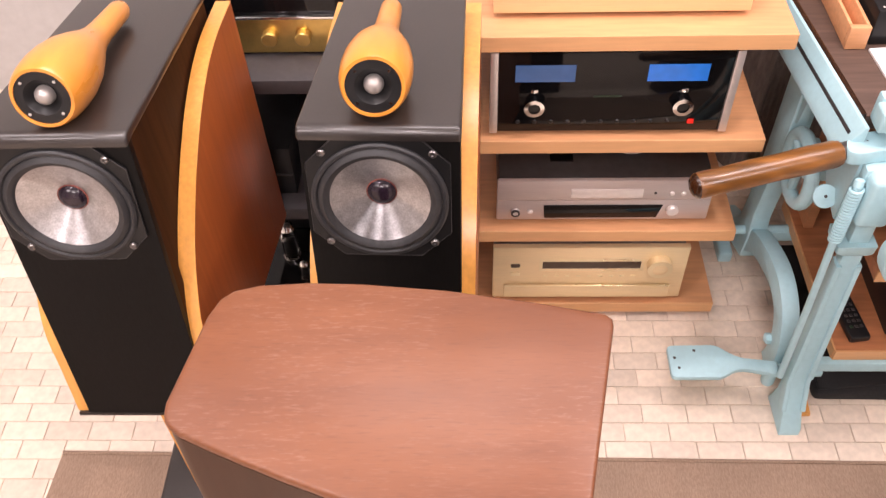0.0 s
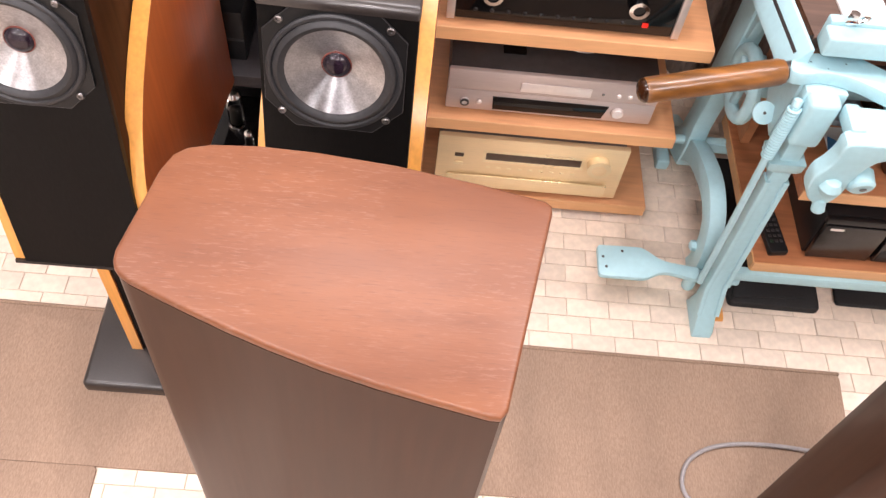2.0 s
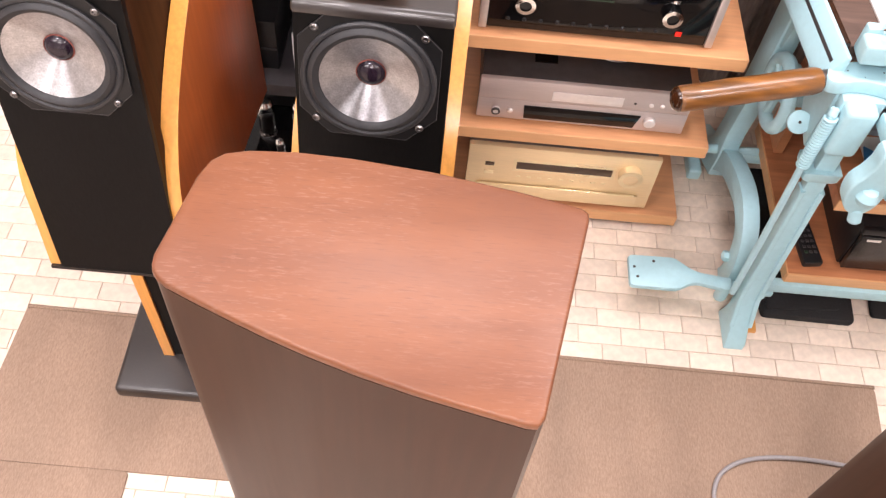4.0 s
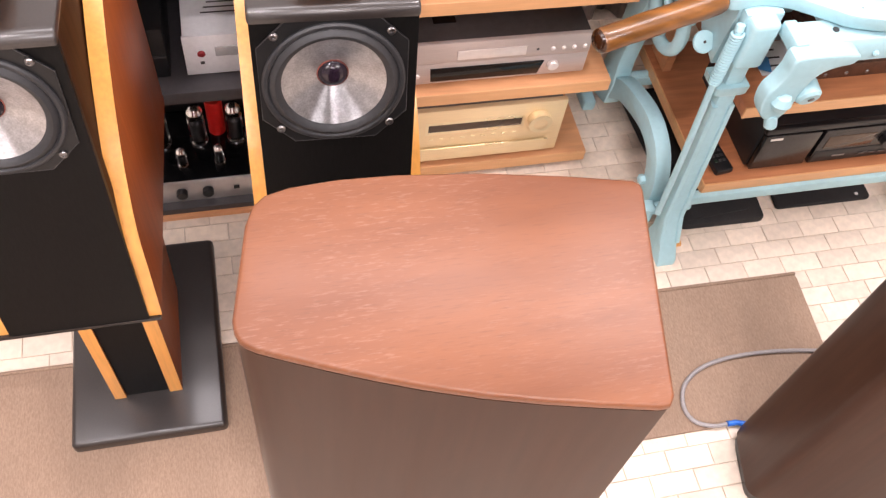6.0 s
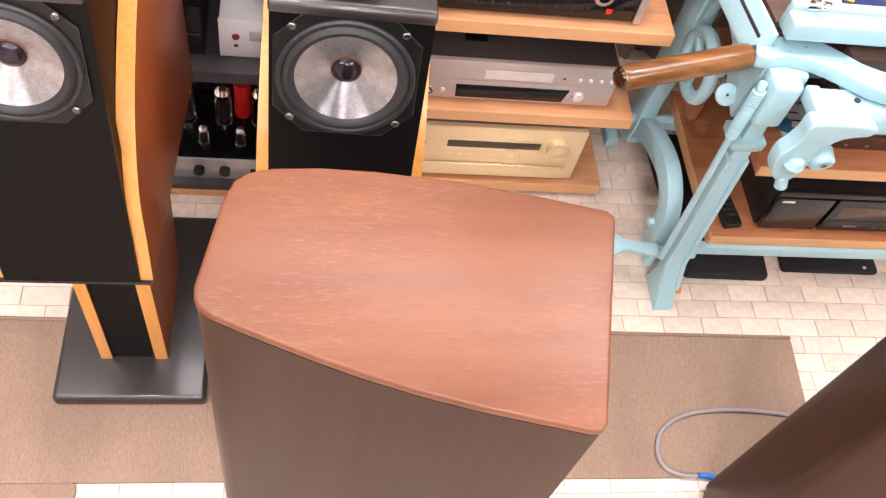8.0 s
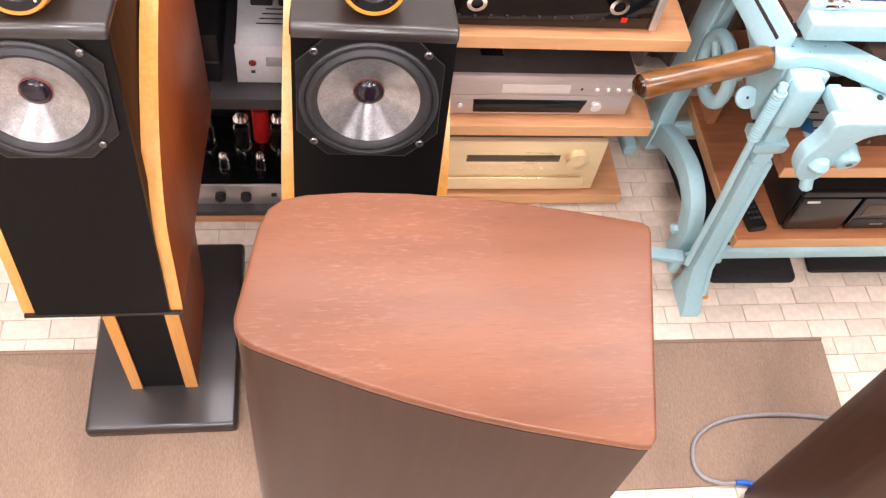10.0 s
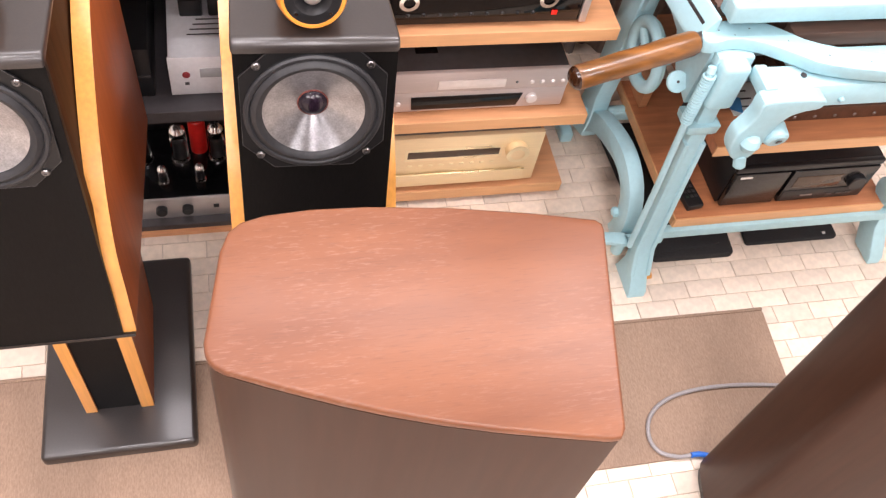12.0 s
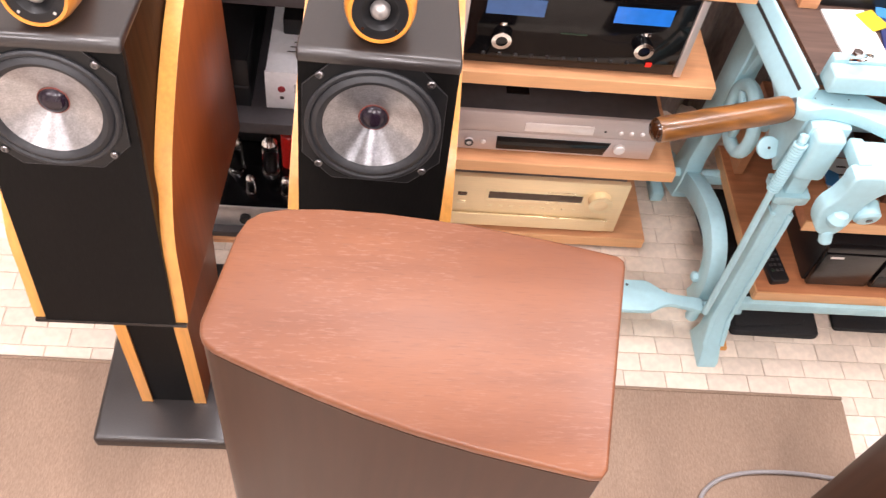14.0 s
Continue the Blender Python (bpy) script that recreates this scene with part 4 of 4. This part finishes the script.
# front clamp rail and its scrolled bracket
rail = part("front_rail", prism([(0.925, 0.590), (0.925, 0.630), (0.930, 0.637), (0.978, 0.641), (0.983, 0.636), (0.983, 0.622), (0.942, 0.612), (0.942, 0.590)], 0.787, 1.42, "x", 0.003), BLUE_PAINT, cutter)
part("rail_end", box(0.774, 0.800, 0.924, 0.986, 0.612, 0.6425, 0.005), BLUE_PAINT, rail)
for x in (0.862, 1.03, 1.22):
    part("rail_hole", turned([(0, 0), (0.006, 0), (0.006, 0.0015), (0, 0.0015)], pose(x, 0.955, 0.640), 14), DARK_METAL, rail, "dark bolt hole")
    part("rail_bolt", turned([(0, 0), (0.006, 0), (0.006, 0.005), (0.003, 0.008), (0, 0.008)], pose(x + 0.08, 0.926, 0.606, 90), 12), BLUE_PAINT, rail)
flat = spline([(0.90, 0.612, 0), (0.874, 0.606, 0), (0.850, 0.596, 0), (0.836, 0.575, 0), (0.828, 0.545, 0), (0.826, 0.51, 0), (0.815, 0.484, 0), (0.797, 0.478, 0), (0.777, 0.488, 0), (0.764, 0.515, 0), (0.762, 0.55, 0), (0.772, 0.572, 0),
               (0.780, 0.60, 0), (0.782, 0.632, 0), (0.82, 0.638, 0), (0.90, 0.634, 0)], 3, True)
scroll = part("scroll_bracket", prism([(p.x, p.y) for p in flat], 0.897, 0.932, "y", 0.005, 3), BLUE_PAINT, cutter)
part("boss", rod((0.846, 0.925, 0.546), (0.848, 0.890, 0.536), 0.023, n=24, cap=0.005), BLUE_PAINT, scroll)
part("boss_web", box(0.80, 0.846, 0.898, 0.922, 0.52, 0.560, 0.009, 3), BLUE_PAINT, scroll)
part("boss_hole", turned([(0, 0), (0.006, 0), (0.006, 0.001), (0, 0.001)], along((0.850, 0.8895, 0.5365), (0.8505, 0.882, 0.534))[0], 14), DARK_METAL, scroll)
part("set_screw", rod((0.800, 0.905, 0.487), (0.803, 0.893, 0.462), 0.012, n=14, cap=0.004), BLUE_PAINT, scroll)
part("knuckle", turned([(0, -0.02), (0.014, -0.014), (0.02, 0), (0.014, 0.014), (0, 0.02)], pose(0.797, 0.897, 0.53), 18), BLUE_PAINT, scroll)
scroll.location.x -= 0.016
# slotted gauge behind the lever
gauge = part("gauge_bar", box(0.722, 1.42, 1.0615, 1.082, 0.69, 0.745, 0.005), BLUE_PAINT, cutter)
part("gauge_top", box(0.714, 1.42, 1.024, 1.0605, 0.7005, 0.741, 0.006, 3), BLUE_PAINT, cutter)
for x in (0.90, 1.07, 1.24):
    part("slot", prism(rounded([(x, 1.038), (x + 0.12, 1.038), (x + 0.12, 1.051), (x, 1.051)], [0.007] * 4, 4), 0.741, 0.7425, "z"), LEATHER, gauge, "dark slot")
part("gauge_lower", box(0.86, 1.42, 1.0, 1.024, 0.612, 0.64, 0.004), BLUE_PAINT, cutter)
latch = part("latch", tube(spline([(0.738, 1.045, 0.757), (0.745, 1.03, 0.772), (0.762, 1.035, 0.776), (0.765, 1.055, 0.762)], 6), 0.0035, 8), CHROME, cutter, "bright bent latch")
part("latch_nut", turned([(0, 0), (0.009, 0), (0.009, 0.01), (0, 0.012)], pose(0.752, 1.06, 0.755), 6), CHROME, latch)
part("table_top", prism([(0.7200, 1.083), (1.42, 1.083), (1.42, 1.60), (0.669, 1.60)], 0.667, 0.69, "z", 0.002), TABLE_WOOD, cutter, "worn brown wooden table top")
part("table_lip", prism([(0.7085, 1.084), (0.7195, 1.084), (0.6685, 1.60), (0.6575, 1.60)], 0.667, 0.694, "z", 0.001), DARK_WOOD, cutter, "dark varnished table lip")
part("table_edge", box(0.86, 1.42, 1.026, 1.06, 0.64, 0.672, 0.003), TABLE_WOOD, cutter, "brown wooden edge strip")
# right leg and cross bars
part("cross_bar", box(0.752, 1.42, 0.972, 0.992, 0.110, 0.138, 0.003), BLUE_PAINT, cutter)
part("rear_cross_bar", box(0.742, 1.42, 1.33, 1.35, 0.110, 0.138, 0.003), BLUE_PAINT, cutter)
right_leg = part("right_leg", prism([(0.918, 0.0), (0.92, 0.02), (0.965, 0.08), (0.985, 0.16), (0.99, 0.62), (1.04, 0.62), (1.04, 0.15), (1.02, 0.06), (0.985, 0.0)], 1.347, 1.385, "x", 0.005), BLUE_PAINT, cutter)
part("leg_boss", rod((1.325, 1.0, 0.19), (1.40, 1.0, 0.19), 0.034, n=20, cap=0.005), BLUE_PAINT, right_leg)
part("right_rear_leg", prism([(1.30, 0.62), (1.32, 0.13), (1.40, 0.03), (1.47, 0.0), (1.53, 0.0), (1.45, 0.07), (1.385, 0.2), (1.37, 0.62)], 1.347, 1.385, "x", 0.005), BLUE_PAINT, cutter)

# ---- boards and things kept in the machine's frame ----
tray = thing("storage_board", 1.06, 1.2, 0.138, "beech storage board resting on the machine's cross bars", "shelf")
part("board", box(0.801, 1.335, 0.986, 1.41, 0.1385, 0.166), RED_BOARD, tray, "red-brown board surface")
part("edge_band", box(0.799, 1.337, 0.982, 0.986, 0.1382, 0.1664, 0.0008, 1), BEECH_EDGE, tray, "pale front edge band")
part("side_edge_band", box(0.797, 0.801, 0.986, 1.41, 0.1382, 0.1664, 0.0008, 1), BEECH_EDGE, tray, "pale side edge band")
shelf = thing("upper_board", 1.06, 1.2, 0.359, "upper beech board above the black stereo", "shelf")
part("board", box(0.818, 1.335, 1.007, 1.40, 0.359, 0.387), RED_BOARD, shelf, "red-brown board surface")
part("edge_band", box(0.816, 1.337, 1.003, 1.007, 0.3587, 0.3874, 0.0008, 1), BEECH_EDGE, shelf, "pale front edge band")
for x in (0.819, 1.31):
    part("support", box(x, x + 0.02, 1.32, 1.40, 0.166, 0.359), BEECH, shelf)

stereo = thing("stereo_system", 1.12, 1.2, 0.166, "black compact stereo on the lower beech board", "stereo")
part("case", box(0.936, 1.30, 1.045, 1.31, 0.170, 0.302, 0.003), BLACK_PLASTIC, stereo)
part("top_ledge", box(0.936, 1.30, 1.032, 1.045, 0.285, 0.302, 0.003), BLACK_PLASTIC, stereo)
part("cassette_panel", box(0.94, 1.072, 1.030, 1.045, 0.174, 0.282, 0.002), BLACK_SATIN, stereo, "satin black speaker-side panel")
part("main_panel", box(1.082, 1.298, 1.030, 1.045, 0.174, 0.282, 0.002), BLACK_SATIN, stereo, "satin black main panel")
part("display", box(1.098, 1.215, 1.0285, 1.031, 0.222, 0.262, 0.001), BROWN_GLASS, stereo, "brown tinted display")
part("lower_strip", box(1.086, 1.294, 1.0285, 1.031, 0.178, 0.213, 0.001), BLACK_PLASTIC, stereo)
knob(1.255, 1.030, 0.237, 0.021, 0.014, BLACK_PLASTIC, stereo, "volume_knob", "black volume knob")
for k in range(3):
    part("button", box(1.20 + k * 0.025, 1.216 + k * 0.025, 1.0265, 1.0287, 0.19, 0.197, 0.0005), DARK_METAL, stereo)
part("name_bar", box(0.952, 0.980, 1.0285, 1.030, 0.270, 0.2755), SILVER_PALE, stereo, "small pale name bar")
part("badge", box(1.135, 1.165, 1.0275, 1.0287, 0.192, 0.197), SILVER_DARK, stereo)
for x in (0.96, 1.28):
    for yy in (1.06, 1.28):
        part("foot", box(x - 0.012, x + 0.012, yy - 0.012, yy + 0.012, 0.166, 0.170), RUBBER, stereo)

stereo.location.x -= 0.031
stereo.location.y -= 0.024

rc = thing("remote_control", 0.86, 1.05, 0.166, "slim black remote control beside the stereo", "remote control")
tilt = pose(0.844, 1.066, 0.166, 0, 0, 7)
bm = box(-0.021, 0.021, -0.062, 0.062, 0.0, 0.018, 0.005, 2)
bm.transform(tilt)
part("shell", bm, BLACK_PLASTIC, rc)
for i in range(3):
    for j in range(6):
        bm = box(-0.014 + i * 0.0105, -0.007 + i * 0.0105, -0.038 + j * 0.014, -0.031 + j * 0.014, 0.0175, 0.0195, 0.0008, 1)
        bm.transform(tilt)
        part("button", bm, GREEN_INK if (i, j) == (0, 0) else DARK_METAL, rc)

case = thing("leather_case", 1.18, 1.15, 0.387, "brown leather case with riveted edge on upper board", "case")
part("body", box(0.985, 1.325, 1.06, 1.30, 0.387, 0.456, 0.006), LEATHER, case)
part("lid_edge", box(0.983, 1.327, 1.056, 1.304, 0.429, 0.434, 0.002), LEATHER, case)
for k in range(7):
    part("rivet", turned([(0, 0), (0.0045, 0), (0.003, 0.002), (0, 0.003)], pose(1.01 + k * 0.048, 1.06, 0.402, 90), 10), SILVER_DARK, case)
single("folded_leaflet", prism([(0.885, 0.3875), (0.968, 0.3875), (0.978, 0.414), (0.974, 0.416), (0.962, 0.392), (0.885, 0.3905)], 1.085, 1.175, "y"), PAPER, "folded white leaflet lying on upper board", "leaflet")
for k in range(3):
    single("print_bar", box(0.905 + 0.006 * k, 0.945 - 0.004 * k, 1.105 + k * 0.022, 1.109 + k * 0.022, 0.3906, 0.3922), DARK_METAL, "dark printed bar on folded white leaflet", "printed bar")
single("blue_leaflet", prism(rounded([(0.880, 1.100), (0.905, 1.088), (0.914, 1.128), (0.888, 1.145)], [0.002] * 4, 2), 0.3926, 0.3945), PAPER_BLUE, "small blue leaflet on upper board", "leaflet")
single("grey_booklet", prism(rounded([(0.875, 1.185), (0.972, 1.180), (0.976, 1.26), (0.880, 1.265)], [0.002] * 4, 2), 0.3875, 0.402), PAPER_GREY, "pale grey-blue booklet on upper board", "booklet")

# boxes, papers on the machine's table
bx = thing("wooden_box", 0.80, 1.38, 0.69, "low open beech box standing on the table top", "box")
part("front_board", box(0.732, 0.768, 1.262, 1.274, 0.691, 0.735, 0.001), BEECH, bx)
part("side_board", box(0.732, 0.738, 1.275, 1.56, 0.691, 0.735, 0.001), BEECH, bx)
part("side_board", box(0.762, 0.768, 1.275, 1.56, 0.691, 0.735, 0.001), BEECH, bx)
part("bottom_board", box(0.739, 0.761, 1.275, 1.56, 0.691, 0.70), BEECH, bx)


def sheet(name, cx, cy, z, w, d, turn, material, label, thick=0.004):
    bm = prism(rounded([(-w / 2, -d / 2), (w / 2, -d / 2), (w / 2, d / 2), (-w / 2, d / 2)], [0.002] * 4, 2), 0, thick)
    bm.transform(pose(cx, cy, z, 0, 0, turn))
    return single(name, bm, material, label, "magazine")
sheet("magazine", 0.822, 1.178, 0.6905, 0.085, 0.17, 4, PAPER, "white printed magazine on the table top")
sheet("magazine", 0.915, 1.19, 0.6905, 0.085, 0.17, -10, PAPER_NAVY, "navy printed magazine on the table top")
sheet("magazine", 1.06, 1.19, 0.6905, 0.15, 0.17, -4, PAPER, "plain white magazine on the table top")
sheet("photo_card", 0.865, 1.235, 0.695, 0.04, 0.05, 25, PAPER_YELLOW, "bright yellow card on the magazines", 0.002)
sheet("photo_card", 0.888, 1.18, 0.695, 0.022, 0.07, -18, PAPER_YELLOW, "narrow yellow card on the magazines", 0.002)
sheet("photo_card", 0.892, 1.26, 0.695, 0.025, 0.03, -15, PAPER_BLUE, "small blue card on the magazines", 0.002)
dk = thing("disc_recorder", 0.90, 1.40, 0.69, "black boxed component with small dots on the table", "stereo component")
part("case", box(0.776, 1.10, 1.275, 1.50, 0.691, 0.76, 0.003), BLACK_PLASTIC, dk)
for k in range(6):
    part("dot", turned([(0, 0), (0.003, 0), (0, 0.001)], pose(0.788 + 0.012 * k, 1.288 + 0.02 * (k % 2), 0.76), 8), SILVER_PALE, dk)

# things on the floor under the machine
m1 = thing("black_bag", 0.90, 1.02, 0, "flat black cloth bag on the floor under the machine", "bag")
part("bag_body", prism(rounded([(0.797, 0.975), (1.003, 0.972), (1.03, 1.40), (0.775, 1.40)], [0.012] * 4, 4), 0.0, 0.022, "z", 0.006), BLACK_CLOTH, m1)
part("flap", prism(rounded([(0.803, 0.985), (0.97, 0.998), (1.0, 1.09), (0.825, 1.09)], [0.008] * 4, 4), 0.022, 0.028, "z", 0.002), BLACK_CLOTH, m1)
m2 = thing("black_mat", 1.17, 1.04, 0, "thin black mat on the floor with a white chip", "mat")
part("mat_sheet", prism(rounded([(1.05, 1.0), (1.30, 0.998), (1.305, 1.12), (1.06, 1.12)], [0.01] * 4, 4), 0.0, 0.012, "z", 0.003), BLACK_CLOTH, m2)
part("chip", box(1.262, 1.270, 1.008, 1.015, 0.012, 0.0145, 0.001), PAPER, m2, "tiny white chip")
single("wooden_wedge", prism([(0.935, 0.0), (0.985, 0.0), (0.985, 0.014), (0.937, 0.008)], 0.758, 0.782, "x", 0.001), MAPLE_EDGE, "small amber wooden wedge beside the foot", "wedge")

# ---- paving ----
TW, TD = 0.0937, 0.0445


def tile_mesh(name, w, d, h):
    b = bmesh.new()
    c = 0.0009
    ring = [[(-w, -d, -0.004), (w, -d, -0.004), (w, d, -0.004), (-w, d, -0.004)], [(-w, -d, h - c), (w, -d, h - c), (w, d, h - c), (-w, d, h - c)],
            [(-w + c, -d + c, h), (w - c, -d + c, h), (w - c, d - c, h), (-w + c, d - c, h)]]
    rows = [[b.verts.new(p) for p in r] for r in ring]
    for lo, hi in zip(rows, rows[1:]):
        for k in range(4):
            b.faces.new((lo[k], lo[(k + 1) % 4], hi[(k + 1) % 4], hi[k]))
    b.faces.new(rows[2])
    return finish(b, name, TILE, 0)


tiles = [tile_mesh("tile", TW / 2 - g, TD / 2 - g * 0.9, h) for g, h in ((0.0006, 0.0), (0.0009, 0.0004), (0.0011, -0.0003))]
rng = random.Random(4)
rest_v, rest_f = [], []
count = 0
for j in range(int(2.6 / TD)):
    yy = 0.34 + TD * (j + 0.5)
    shift = (0.0 if j % 2 else TW / 2) + rng.uniform(-0.006, 0.006)
    for i in range(int(3.4 / TW)):
        xx = -1.6 + TW * i + shift + 0.022
        turn = rng.uniform(-0.5, 0.5)
        seen = (0.18 < xx < 1.42 and 0.82 < yy < 1.24) or (-0.85 < xx < -0.1 and 0.82 < yy < 1.02)
        covered = (-0.55 < xx < -0.28 and yy < 1.07)
        if seen and not covered and count < 300:
            ob = new("tile", tiles[rng.randrange(3)])
            ob.matrix_basis = pose(xx, yy, rng.uniform(-0.0006, 0.0004), rng.uniform(-0.25, 0.25), rng.uniform(-0.2, 0.2), turn)
            ob.parent = floor
            count += 1
        else:
            me, n0 = tiles[rng.randrange(3)], len(rest_v)
            mm = pose(xx, yy, rng.uniform(-0.0006, 0.0004), 0, 0, turn)
            rest_v += [tuple(mm @ v.co) for v in me.vertices]
            rest_f += [tuple(n0 + k for k in p.vertices) for p in me.polygons]
me = bpy.data.meshes.new("paving")
me.from_pydata(rest_v, [], rest_f)
me.materials.append(TILE_REST)
paving = new("paving", me)
paving.parent = floor
tagged(paving, "pale stone setts beyond the nearest ones", kind="stuff")
